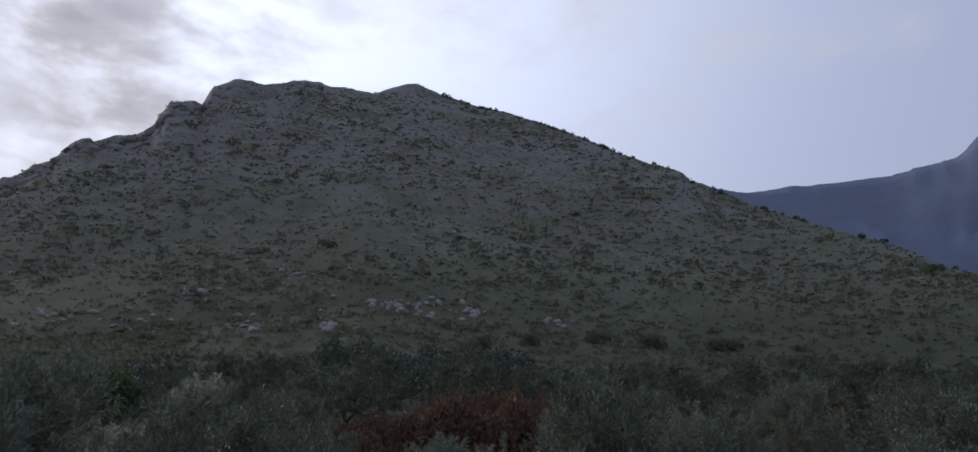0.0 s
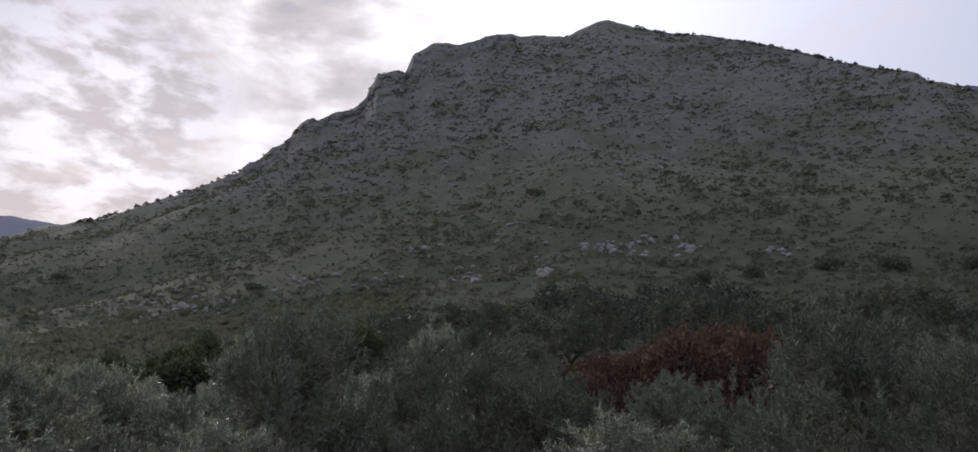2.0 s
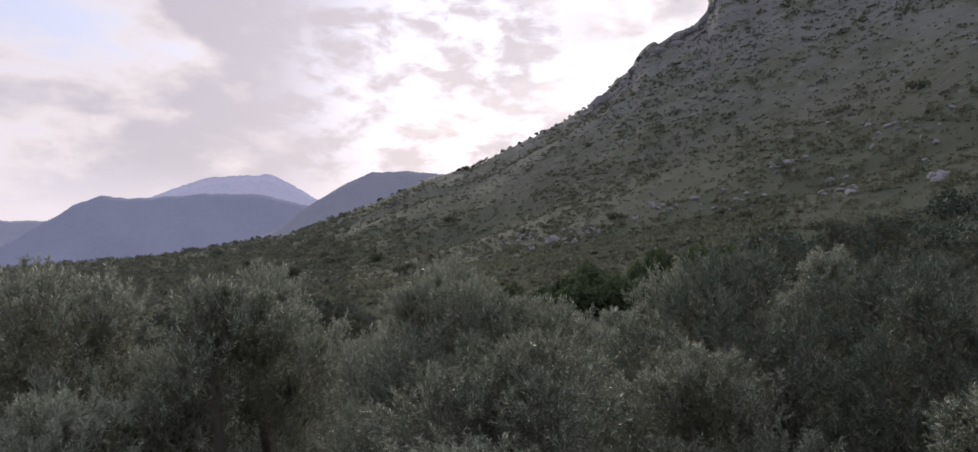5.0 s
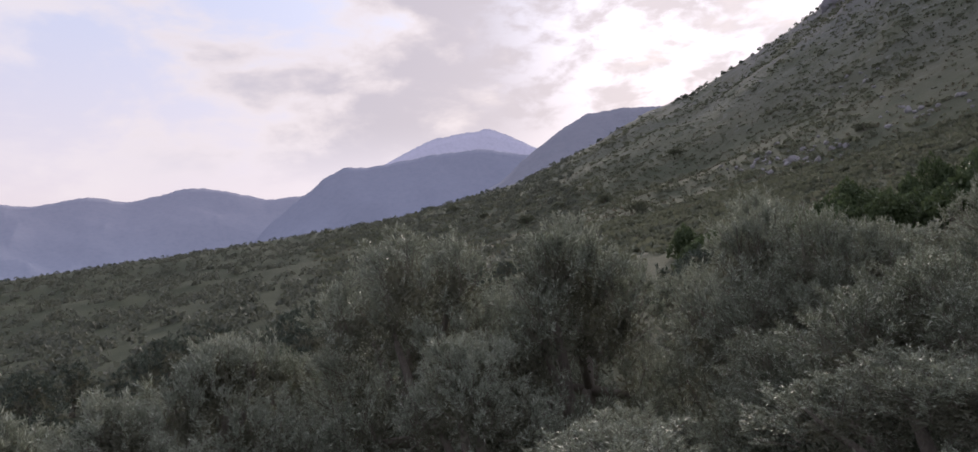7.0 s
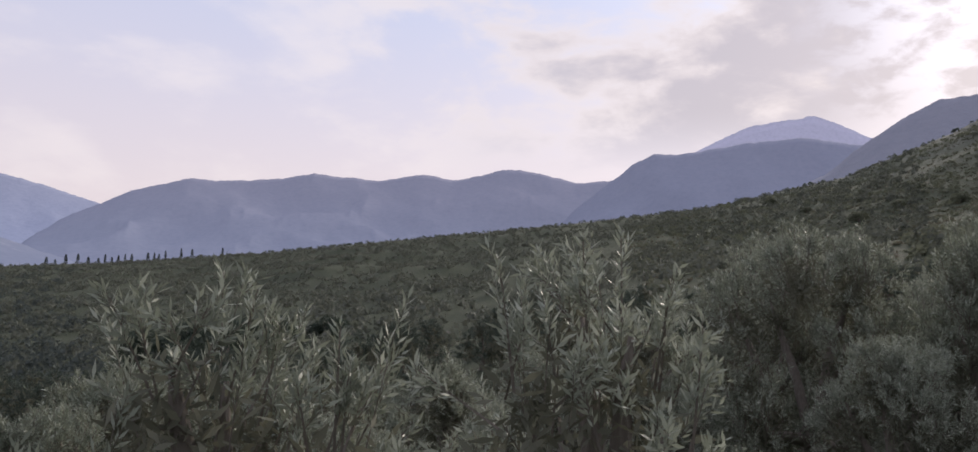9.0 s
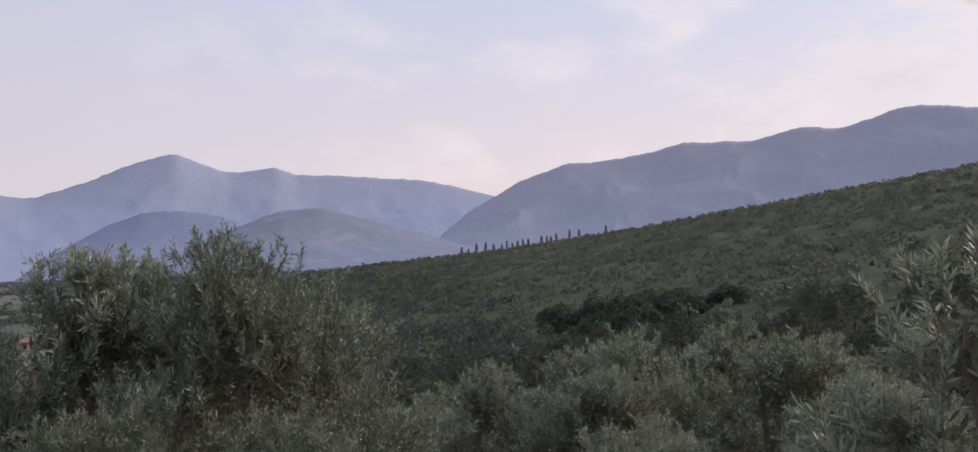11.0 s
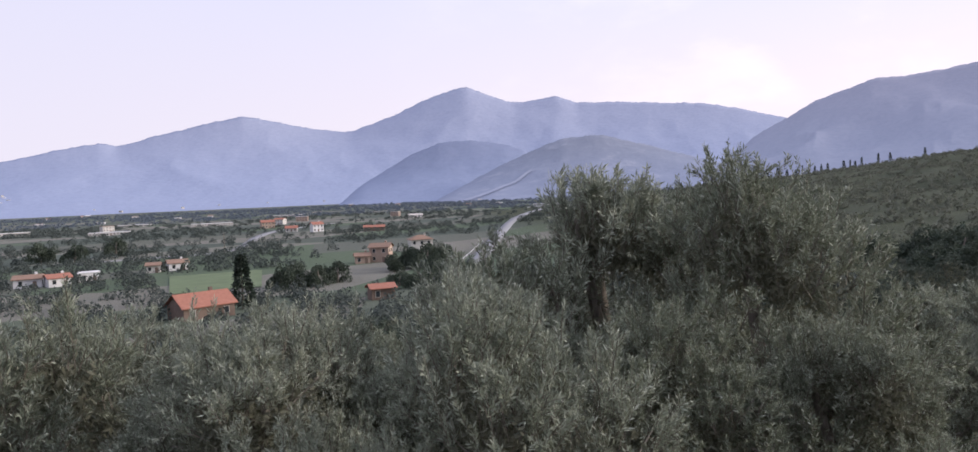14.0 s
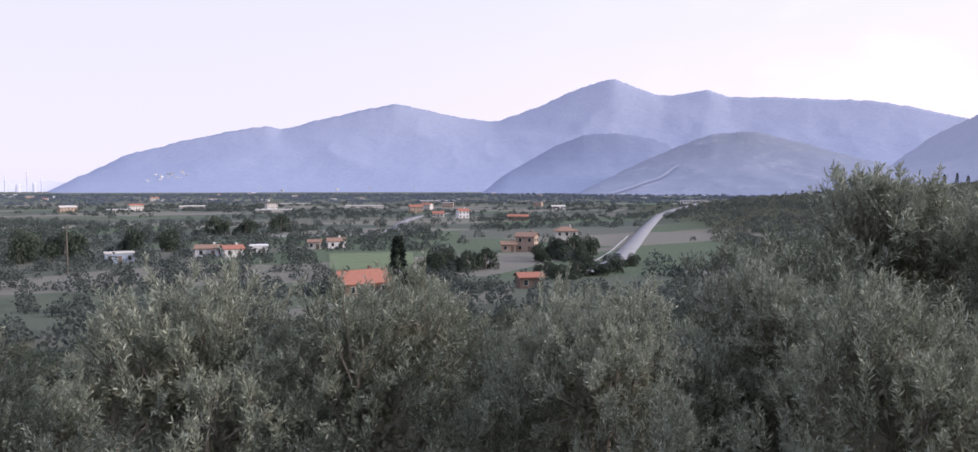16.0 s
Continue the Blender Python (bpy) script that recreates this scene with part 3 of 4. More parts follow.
    sd = norm(np.cross(lw, unit(len(k_), g) * 0.8 + way[k_]))
    ln = leaf * g.uniform(0.6, 1.2, len(k_))
    vv, ff = rhombs(foot, lw, sd, ln, ln * 0.11)
    # the inside of the crown, its shade put into a duller leaf colour
    n_in = max(1200, int(shoots * 1.9))
    pk = g.integers(0, lobes, n_in)
    ib = cs[pk] + unit(n_in, g) * (rs[pk] * g.uniform(0.1, 0.72, n_in))[:, None]
    iw = unit(n_in, g)
    v3, f3 = rhombs(ib, iw, norm(np.cross(iw, unit(n_in, g))), leaf * g.uniform(1.2, 2.2, n_in), leaf * g.uniform(0.14, 0.26, n_in))
    tagged(part("inner_foliage", mesh_np("inner_foliage", v3, f3, INNER), tree, "dense foliage inside the crown, coloured for shade"), kind="stuff")
    tagged(part("crown", mesh_np("crown", vv, ff, mat), tree), kind="stuff")
    # twigs: the stem of each spray and of each shoot
    w_ = norm(np.cross(axis, unit(sprays, g)))
    stem = np.stack([root - axis * 0.2 - w_ * 0.008, root - axis * 0.2 + w_ * 0.008, root + axis * reach[:, None] + w_ * 0.003, root + axis * reach[:, None] - w_ * 0.003], 1).reshape(-1, 3)
    tv = np.stack([base, base + u * 0.006, base + way * span[:, None] + u * 0.002, base + way * span[:, None]], 1).reshape(-1, 3)
    tv = np.concatenate([stem, tv])
    tagged(part("twig", mesh_np("twig", tv, np.arange(len(tv)).reshape(-1, 4), BARK), tree), kind="stuff")
    tree["tall"] = float(np.quantile(vv[:, 2], 0.992))
    return tagged(tree, label, "tree")


def set_on(ob, x, y, turn=0.0, size=1.0, tall=None, sink=0.05):
    ob.matrix_basis = Matrix.Translation((x, y, gz(x, y) - sink)) @ Matrix.Rotation(turn, 4, "Z") @ Matrix.Diagonal((size, size, tall or size, 1))
    return ob


rng = np.random.default_rng(7)
GROVE = "olive trees of the grove"
BIG = [olive("olive_tree", 31 + q, 4.6, 1.75, 560, 9, 14, 0.066, OLIVE, 13 + q, 0.0 + 0.012 * q,
             "grey-green olive tree with dense silvery foliage in the grove") for q in range(4)]
MID = [olive("olive_tree", 51 + q, 4.4, 1.85, 260, 6, 9, 0.13, OLIVE, 13, 0.0,
             "grey-green olive tree with a rounded crown on the slope") for q in range(3)]
HALF = [olive("olive_tree", 45 + q, 4.6, 1.8, 420, 8, 11, 0.086, OLIVE, 13 + q, 0.01,
              "grey-green olive tree with dense silvery foliage in the grove") for q in range(3)]
# trees before the bright sky, their shaded side put into the leaf colour
SHADY = [olive("leafy_tree", 85 + q, 4.4, 1.85, 400, 8, 10, 0.088, BACKLIT_GREEN, 13, 0.0,
               "green rounded tree at the foot of the hill, darkened as backlit") for q in range(2)]
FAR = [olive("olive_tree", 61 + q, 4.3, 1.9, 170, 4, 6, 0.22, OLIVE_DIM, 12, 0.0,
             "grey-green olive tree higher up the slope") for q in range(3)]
WILD = olive("olive_tree", 77, 3.2, 1.35, 85, 6, 10, 0.082, OLIVE, 7, 0.35, "olive tree with long loose shoots beside the lane")
# (x, y, height of its top, width factor) of the trees that stand out
NEAR = [(-8.2, -17.2, 0.25, 1.2), (-7.5, -14.4, 0.32, 1.05), (-6.0, -18.0, -0.75, 1.0), (-6.6, -12.9, -1.7, 0.8), (-4.4, -16.8, -1.1, 0.85), (-1.3, -14.0, -0.8, 0.85),
        (-2.6, -18.6, -1.4, 0.9), (-14.6, -14.0, -2.4, 0.95), (-16.2, 3.4, 1.45, 1.0), (-13.6, 5.6, 1.15, 1.0), (-10.0, 7.4, 1.2, 1.0),
        (-9.0, 14.8, 2.0, 0.95), (-11.6, 2.2, -0.7, 0.85), (-5.8, 9.6, 1.6, 0.85), (-2.7, 9.6, 1.0, 0.85), (1.6, 10.2, 1.5, 0.85),
        (-9.6, 10.6, 0.9, 0.9), (-0.4, 4.9, 0.05, 0.7), (3.0, 6.8, 0.1, 0.8), (-14.5, -3.0, -1.3, 0.9), (-10.8, -6.4, -1.9, 0.85),
        (-11.6, -10.6, -2.0, 0.9), (0.4, -19.1, -1.05, 0.95), (2.4, -20.0, -1.0, 0.95), (-0.9, -16.9, -1.15, 0.85), (-5.0, -14.9, -1.5, 0.9), (-6.2, 0.8, -1.2, 0.8), (-4.0, 2.3, -1.1, 0.75), (5.0, -21.6, -1.2, 0.95), (-2.0, -22.6, -1.7, 0.95), (-8.2, -19.6, -1.8, 0.9),
        (-7.4, -2.2, -1.6, 0.8), (-7.7, 6.4, 0.9, 0.95), (-5.4, 4.2, 0.1, 0.85), (-12.2, 9.6, 1.8, 1.0), (-7.0, 12.2, 0.9, 1.0), (-12.8, 13.6, 1.2, 1.0), (-17.2, 8.6, 1.9, 1.0), (-19.8, 4.4, 1.3, 1.0), (-16.5, -0.8, -0.6, 0.95), (-7.0, 4.2, -0.7, 0.75), (-4.2, 6.2, 0.0, 0.75), (-9.0, -9.6, -2.2, 0.8),
        (3.8, 13.0, 1.3, 0.95), (-5.0, 14.0, 1.6, 0.9), (6.8, 11.5, 1.4, 1.0), (9.4, 14.4, 2.0, 1.0), (5.4, 9.2, 0.7, 0.9)]
placed, stood = [], set()


def olive_at(src, x, y, top, wide, group=GROVE):
    h = src["tall"]
    tall = max(0.45, (top - gz(x, y)) / h)
    size = max(wide, tall * 0.8)
    placed.append((x, y))
    if src.name in stood:
        src = copy_thing(src, Matrix.Identity(4))
    stood.add(src.name)
    return tagged(set_on(src, x, y, rng.uniform(0, 6.28), size, tall), group=group)


for q, (x, y, top, wide) in enumerate(NEAR):
    off = np.min(np.hypot(LANE[:, 0] - x, LANE[:, 1] - y))
    foot = x > -6 and y > 8
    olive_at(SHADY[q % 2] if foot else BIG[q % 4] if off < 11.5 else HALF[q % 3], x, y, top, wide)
olive_at(WILD, -4.2, -4.9, 0.25, 0.9)
olive_at(WILD, -4.3, -6.7, 0.0, 0.95)
# the rest of the grove, thinner with distance
TOP_AZ, TOP_EL = (-40, -8, 12, 30, 45, 60, 75, 90, 110, 118, 135, 175), (5.5, 6.0, 5.5, 4.6, 4.0, 3.0, 0.6, -3.0, -5.0, -5.5, -7.4, -6.6)
EYE_AZ = [p[6] for p in PATH]
count = [0, 0]
for tries in range(12000):
    az = rng.uniform(-44, 182)
    r = 12 + 84 * rng.random() ** 1.1
    ex, ey = float(np.interp(az, EYE_AZ, LANE[:, 0])), float(np.interp(az, EYE_AZ, LANE[:, 1]))
    dx, dy = polar(az, r)
    x, y = ex + dx, ey + dy
    upper = az < 24 and r > 20
    if 9.5 < az < 16 and 45 < r < 72 or -10 < az < 13 and 20 < r < 42 or 23 < az < 50 and r > 38 or az > 50 and r > 75 or az > 5 and r > 70:
        continue
    if upper and r > 66:
        continue
    gap = 3.2 if r < 18 else 3.5
    if np.min(np.hypot(LANE[:, 0] - x, LANE[:, 1] - y)) < 6.0 or any((x - a_) ** 2 + (y - b_) ** 2 < gap * gap for a_, b_ in placed):
        continue
    g_ = gz(x, y)
    h = rng.uniform(3.4, 5.0)
    if not upper:
        h = min(h, r * math.tan(radians(float(np.interp(az, TOP_AZ, TOP_EL)) + rng.uniform(-1.5, 0.2))) - g_)
    if h < 1.8:
        continue
    far = r > 30
    if count[far] >= (80, 175)[far]:
        continue
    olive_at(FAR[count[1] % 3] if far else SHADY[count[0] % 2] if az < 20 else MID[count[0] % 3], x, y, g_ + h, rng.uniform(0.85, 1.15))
    count[far] += 1


def cards(centres, radii, heights, per, size, seed, squash=1.0):
    """Many small leaf clumps round each centre, as blades; centres lie on the ground."""
    g = np.random.default_rng(seed)
    n = len(centres)
    k_ = np.repeat(np.arange(n), per)
    d = unit(len(k_), g)
    d[:, 2] = np.abs(d[:, 2])
    rad_ = g.uniform(0.55, 1.0, len(k_)) ** 0.5
    lump = 0.75 + 0.5 * g.random((n, 5))[k_, (np.degrees(np.arctan2(d[:, 1], d[:, 0])) // 72 + 2).astype(int) % 5]
    c_ = centres[k_] + d * (rad_ * lump)[:, None] * np.stack([radii[k_], radii[k_], heights[k_] * squash], 1)
    w = unit(len(k_), g) + d * 0.4
    w /= np.linalg.norm(w, axis=1)[:, None]
    s = np.cross(w, unit(len(k_), g))
    s /= np.linalg.norm(s, axis=1)[:, None] + 1e-6
    ln = size * radii[k_] * g.uniform(0.7, 1.3, len(k_))
    return rhombs(c_ - w * (ln * 0.5)[:, None], w, s, ln, ln * 0.42)


def stuff(name, label, category, mat, vf):
    return tagged(new(name, mesh_np(name, vf[0], vf[1], mat)), label, category, kind="stuff")


def scatter(n, seed, az0, az1, r0, r1, keep=None, power=0.5):
    g = np.random.default_rng(seed)
    az = g.uniform(az0, az1, n)
    r = np.sqrt(g.uniform(0, 1, n) ** (power / 0.5)) * 1.0
    r = r0 + (r1 - r0) * r
    x, y = -np.sin(np.radians(az)) * r, np.cos(np.radians(az)) * r
    ok = keep(x, y, az, r, g) if keep else np.full(n, True)
    x, y = x[ok], y[ok]
    return np.stack([x, y, ground_z(x, y)], 1), az[ok], r[ok], g


# scrub on the hill
def on_hill(x, y, az, r, g):
    R_, e_ = crest(az)
    return (r < R_ * 0.995) & (fbm(x / 26, y / 26, 3, 31) + g.uniform(-0.16, 0.16, len(x)) > 0.42)


c, az_, r_, g = scatter(27000, 41, -46, 74, 75, 480, on_hill, 0.6)
rad_b = g.uniform(0.35, 1.1, len(c)) * np.where(g.random(len(c)) < 0.08, 1.9, 1.0) * np.interp(r_, (75, 200), (0.75, 1.0))
c2, az2, r2, g2 = scatter(3000, 52, 22, 56, 58, 165, None, 0.5)
c, rad_b = np.concatenate([c, c2]), np.concatenate([rad_b, g2.uniform(0.45, 1.15, len(c2))])
stuff("hillside_scrub", "low dark green scrub dotted over the dry hillside", "scrub", SCRUB, cards(c, rad_b * 1.25, rad_b * 0.62, 14, 0.62, 42))
c, az_, r_, g = scatter(14000, 43, -46, 74, 60, 420, None, 0.6)
rad_b = g.uniform(0.3, 0.7, len(c))
stuff("dry_grass_tufts", "straw-coloured dry grass tufts on the hillside", "grass", STRAW, cards(c, rad_b, rad_b * 0.8, 6, 1.0, 44))
c, az_, r_, g = scatter(1500, 56, -46, 74, 85, 430, on_hill, 0.6)
rad_b = g.uniform(0.9, 2.1, len(c))
stuff("hillside_bushes", "rounded green bushes scattered over the dry hillside", "bush", SCRUB, cards(c, rad_b, rad_b * 0.75, 70, 0.28, 57))
# trees along the skyline
sky_az = np.concatenate([rng.uniform(-14, 2.5, 60), rng.uniform(0, 4.5, 16), rng.uniform(34, 46, 46), rng.uniform(43.5, 46, 9), rng.uniform(-40, -14, 40), rng.uniform(50, 100, 120)])
Rs, es = crest(sky_az)
xs, ys = -np.sin(np.radians(sky_az)) * Rs * 0.992, np.cos(np.radians(sky_az)) * Rs * 0.992
rad_b = rng.uniform(0.5, 1.35, len(xs)) * np.where((np.abs(sky_az - 2.2) < 2.4) | (np.abs(sky_az - 44.8) < 1.4), 1.2, 1.0)
stuff("skyline_bushes", "dark bushes and small trees along the crest of the hill", "bush", BACKLIT_GREEN,
      cards(np.stack([xs, ys, ground_z(xs, ys) + 0.3], 1), rad_b, rad_b * 1.35, 60, 0.55, 45))


# the far olive groves on the lower slope
def in_grove(x, y, az, r, g):
    R_, e_ = crest(az)
    return (r < R_ * 0.99) & (fbm(x / 50, y / 50, 3, 61) > 0.22)


c, az_, r_, g = scatter(9000, 46, 54, 128, 70, 690, in_grove, 0.62)
rad_b = g.uniform(0.9, 1.9, len(c))
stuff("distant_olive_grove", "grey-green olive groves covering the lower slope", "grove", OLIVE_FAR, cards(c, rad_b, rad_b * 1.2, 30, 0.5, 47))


# the top of the grove below the hill
def above_grove(x, y, az, r, g):
    return fbm(x / 14, y / 14, 3, 77) + g.uniform(-0.1, 0.1, len(x)) > np.interp(r, (64, 84, 104), (0.30, 0.42, 0.62))


c, az_, r_, g = scatter(900, 54, -46, 26, 64, 104, above_grove)
rad_b = g.uniform(1.1, 2.1, len(c))
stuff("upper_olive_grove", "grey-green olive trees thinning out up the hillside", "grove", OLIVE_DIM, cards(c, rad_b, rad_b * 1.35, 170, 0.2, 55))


# trees and hedges of the plain
def on_plain(x, y, az, r, g):
    x, y = x - 4.4, y + 11.0
    az, r = azimuth(x, y), np.hypot(x, y)
    clear = (az > 147.5) & (az < 155) & (r > 170) & (r < 240)
    road_ = (np.abs(az - np.interp(r, (190, 220, 318, 477, 570), (133.7, 132.5, 130.9, 129.7, 128.6))) < 260 / r) & (r < 640) & (r > 225)
    u_, v_ = x * math.cos(0.55) + y * math.sin(0.55), y * math.cos(0.55) - x * math.sin(0.55)
    row = (np.abs((u_ + 9 * np.sin(v_ / 70)) % 118 - 59) < 3.5) | (np.abs((v_ + 6 * np.sin(u_ / 50)) % 48 - 24) < 2.6)
    clump = fbm(x / 60, y / 60, 4, 71) + g.uniform(-0.05, 0.05, len(x))
    dense = clump > np.interp(r, (90, 180, 420, 700, 1900), (0.22, 0.40, 0.50, 0.56, 0.60)) - 0.10 * ((az > 156) & (r > 170) & (r < 420))
    return (dense | row & (clump > 0.34)) & ~clear & ~road_


# the farthest hedges carry haze as a bluish leaf tint and faint glow
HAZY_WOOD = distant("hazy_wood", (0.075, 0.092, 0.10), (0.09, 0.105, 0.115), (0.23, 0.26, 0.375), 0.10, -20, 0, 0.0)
c, az_, r_, g = scatter(26000, 48, 112, 186, 85, 2300, on_plain, 0.8)
rad_b = g.uniform(1.1, 2.6, len(c)) * np.interp(r_, (85, 600, 1900), (0.85, 1.1, 1.9))
close, away_off = r_ < 560, r_ > 1000
stuff("plain_trees", "dark trees and hedges between the fields of the plain", "trees", HEDGE, cards(c[close], rad_b[close], rad_b[close] * 1.3, 110, 0.27, 49))
middle = ~close & ~away_off
stuff("hedgerows", "hedgerows and tree rows farther out on the plain", "trees", HEDGE, cards(c[middle], rad_b[middle], rad_b[middle], 30, 0.5, 50))
stuff("distant_hedges", "hedges and tree rows at the far edge of the plain, tinted blue for haze", "trees", HAZY_WOOD, cards(c[away_off], rad_b[away_off], rad_b[away_off] * 1.1, 24, 0.55, 51))


def bush(name, seed, n_l, per, size, mat, label, category, rad=1.0, high=1.0, trunk=0.0, lean=0.0):
    """A bush or round tree: a short trunk and a crown of lobes of small leaves; about rad wide and high tall."""
    g = np.random.default_rng(seed)
    ob = new(name)
    cs = np.stack([g.uniform(-0.65, 0.65, n_l) * rad, g.uniform(-0.65, 0.65, n_l) * rad, g.uniform(-0.1, 0.55, n_l) * high + trunk * np.arange(n_l) / n_l], 1)
    rs = g.uniform(0.35, 0.55, n_l) * rad
    vf = cards(cs, rs, rs * high / rad, per, size, seed + 1)
    tagged(part("crown", mesh_np("crown", vf[0], vf[1], mat), ob), kind="stuff")
    bm = bmesh.new()
    tube(bm, [(0, 0, -0.3), (0.05, 0.02, trunk * 0.6 + 0.1), (0.0, 0.1, trunk + high * 0.5)], [0.13, 0.1, 0.03], 7)
    part("trunk", mesh_bm("trunk", bm, BARK, True), ob)
    return tagged(ob, label, category)


def stand(src, spots, group, jitter=0.15):
    first = True
    for x, y, s, t in spots:
        ob = src if first else copy_thing(src, Matrix.Identity(4))
        first = False
        set_on(ob, x, y, rng.uniform(0, 6.28), s * rng.uniform(1 - jitter, 1 + jitter), t)
        tagged(ob, group=group)


# rust-coloured thicket
spots = []
for q in range(15):
    az = -7 + 18.5 * q / 14
    r = 34 + rng.uniform(-3, 3)
    x, y = polar(az, r)
    top = r * math.tan(radians(float(np.interp(az, (-8, -3, 1, 6, 9, 12), (5.4, 7.0, 7.6, 6.0, 5.2, 4.2)))))
    spots.append((x, y, 1.9, max(1.2, (top - gz(x, y)) / 1.05)))
stand(bush("thicket_bush", 81, 14, 700, 0.12, RUST, "rust-brown withered bush in a thicket among the olives", "bush"), spots, "bushes of the rust-brown thicket")
# green broad-leaved trees below the rocks
spots = []
for q in range(30):
    az = 26.5 + 22 * (q % 15) / 14 + rng.uniform(-0.6, 0.6)
    r = (54 if q < 15 else 61) + rng.uniform(-3, 3)
    x, y = polar(az, r)
    top = r * math.tan(radians(float(np.interp(az, (27, 32, 36, 42, 48), (8.8, 8.4, 7.4, 6.2, 4.8)) + rng.uniform(-1.6, 0.5) - (0.8 if q < 15 else 0))))
    spots.append((x, y, rng.uniform(1.9, 3.0), max(1.6, (top - gz(x, y)) / 1.3)))
stand(bush("leafy_tree", 83, 10, 300, 0.19, LUSH, "leafy green broad-leaved tree at the foot of the slope", "tree", trunk=0.2), spots, "green trees below the rocks")
# dark bushes on the lower slope
spots = []
for az, el, s in ((1.1, 9.7, 2.6), (16, 7.9, 2.4), (19.5, 8.0, 2.0), (-3.0, 10.4, 2.2), (-8, 10.6, 2.4), (-12, 10.2, 2.6), (-17, 9.8, 2.8), (-31, 14.2, 3.0), (8, 8.6, 1.8), (24.5, 9.2, 1.8),
                  (-22, 8.5, 2.6), (-26, 7.5, 2.8), (34, 9.5, 1.7), (52, 6.2, 2.6), (55.5, 6.0, 2.4), (58, 5.0, 2.8), (61, 5.6, 2.2), (63.3, 6.2, 3.2), (50, 5.2, 2.6), (12.9, 17.0, 2.6), (46.5, 9.3, 2.2)):
    x, y, z = meet(az, el)
    spots.append((x, y, s, s * rng.uniform(0.9, 1.2)))
stand(bush("evergreen_bush", 85, 9, 260, 0.22, SCRUB, "dark evergreen bush on the dry slope", "bush"), spots, "dark bushes on the slope")
# dark green clump on the lower slope and tree groups in the plain
spots = []
for az, r, s, t in ((97, 112, 4.6, 4.6), (99, 106, 5.2, 5.2), (101, 112, 5.0, 4.8), (103.5, 118, 4.2, 4.0), (95, 116, 4.2, 4.0), (92, 122, 3.6, 3.2), (98, 98, 4.0, 4.2), (100.5, 100, 4.0, 3.8),
                    (146.6, 178, 3.4, 5.5), (145.4, 182, 3.6, 5.6), (144.0, 180, 3.2, 5.0), (142.6, 186, 3.4, 5.2), (137.4, 215, 4.2, 6.2), (136.0, 212, 4.6, 6.8),
                    (134.8, 216, 4.2, 6.4), (135.2, 185, 3.2, 6.0), (138.4, 205, 3.0, 5.0), (136.9, 166, 2.8, 3.2), (135.7, 170, 3.0, 3.6), (134.3, 174, 3.0, 3.4), (132.9, 182, 3.2, 3.4), (138.0, 172, 2.6, 3.2), (131.6, 196, 3.0, 3.2), (160, 330, 5, 7), (162, 340, 6, 8), (157.6, 350, 5, 8), (165, 260, 5, 7), (167.5, 250, 5, 8), (171.5, 240, 6, 8), (174, 235, 6, 9)):
    x, y = lowland(az, r)
    spots.append((x, y, s, t))
stand(bush("round_tree", 87, 10, 360, 0.19, BROAD, "dark green round-crowned tree at the edge of the fields", "tree", trunk=0.25), spots, "round trees of the lowland")


def conifer(name, seed, high, wide, rows, mat, label, column=False):
    """A cypress or spruce: a straight trunk and tiers of drooping sprays."""
    g = np.random.default_rng(seed)
    ob = new(name)
    n = rows * 60
    t = g.random(n) ** 0.8
    prof = np.where(t < 0.12, t / 0.12, 1) * ((1 - t) ** 0.55 if column else (1 - t) * (0.8 + 0.35 * np.abs(np.sin(t * rows * 1.6))))
    a_ = g.uniform(0, 6.28, n)
    rr = wide * prof * g.uniform(0.5, 1.0, n)
    c_ = np.stack([rr * np.cos(a_), rr * np.sin(a_), high * (0.06 + 0.94 * t)], 1)
    w = np.stack([np.cos(a_), np.sin(a_), np.full(n, 1.2 if column else -0.25)], 1) + g.normal(size=(n, 3)) * 0.25
    w /= np.linalg.norm(w, axis=1)[:, None]
    s = np.cross(w, unit(n, g))
    vf = rhombs(c_, w, s, np.full(n, wide * 0.55), np.full(n, wide * 0.16))
    tagged(part("crown", mesh_np("crown", vf[0], vf[1], mat), ob), kind="stuff")
    bm = bmesh.new()
    tube(bm, [(0, 0, -0.3), (0, 0, high * 0.5), (0, 0, high * 0.97)], [wide * 0.12, wide * 0.07, 0.02], 7)
    part("trunk", mesh_bm("trunk", bm, BARK, True), ob)
    return tagged(ob, label, "tree")


spruce = conifer("spruce", 91, 10.5, 2.1, 12, CONIFER, "tall dark spruce beside the house in the field")
set_on(spruce, *lowland(149.2, 150))
cyp = conifer("cypress", 92, 8.0, 1.1, 9, CONIFER, "slender dark cypress in a row on the ridge", True)
first = True
for az in (102.6, 104.6, 105.3, 106.3, 106.7, 107.0, 107.4, 108.4, 108.8, 109.2, 109.6, 110.0, 110.4, 111.0, 111.6, 112.3, 112.9, 113.4):
    Rz = float(np.interp(az, CREST_AZ, CREST_R)) * 0.99
    ob = cyp if first else copy_thing(cyp, Matrix.Identity(4))
    first = False
    set_on(ob, *polar(az, Rz), rng.uniform(0, 6), rng.uniform(0.8, 1.2), rng.uniform(0.5, 1.0), 0.4)
    tagged(ob, group="cypresses of the row")


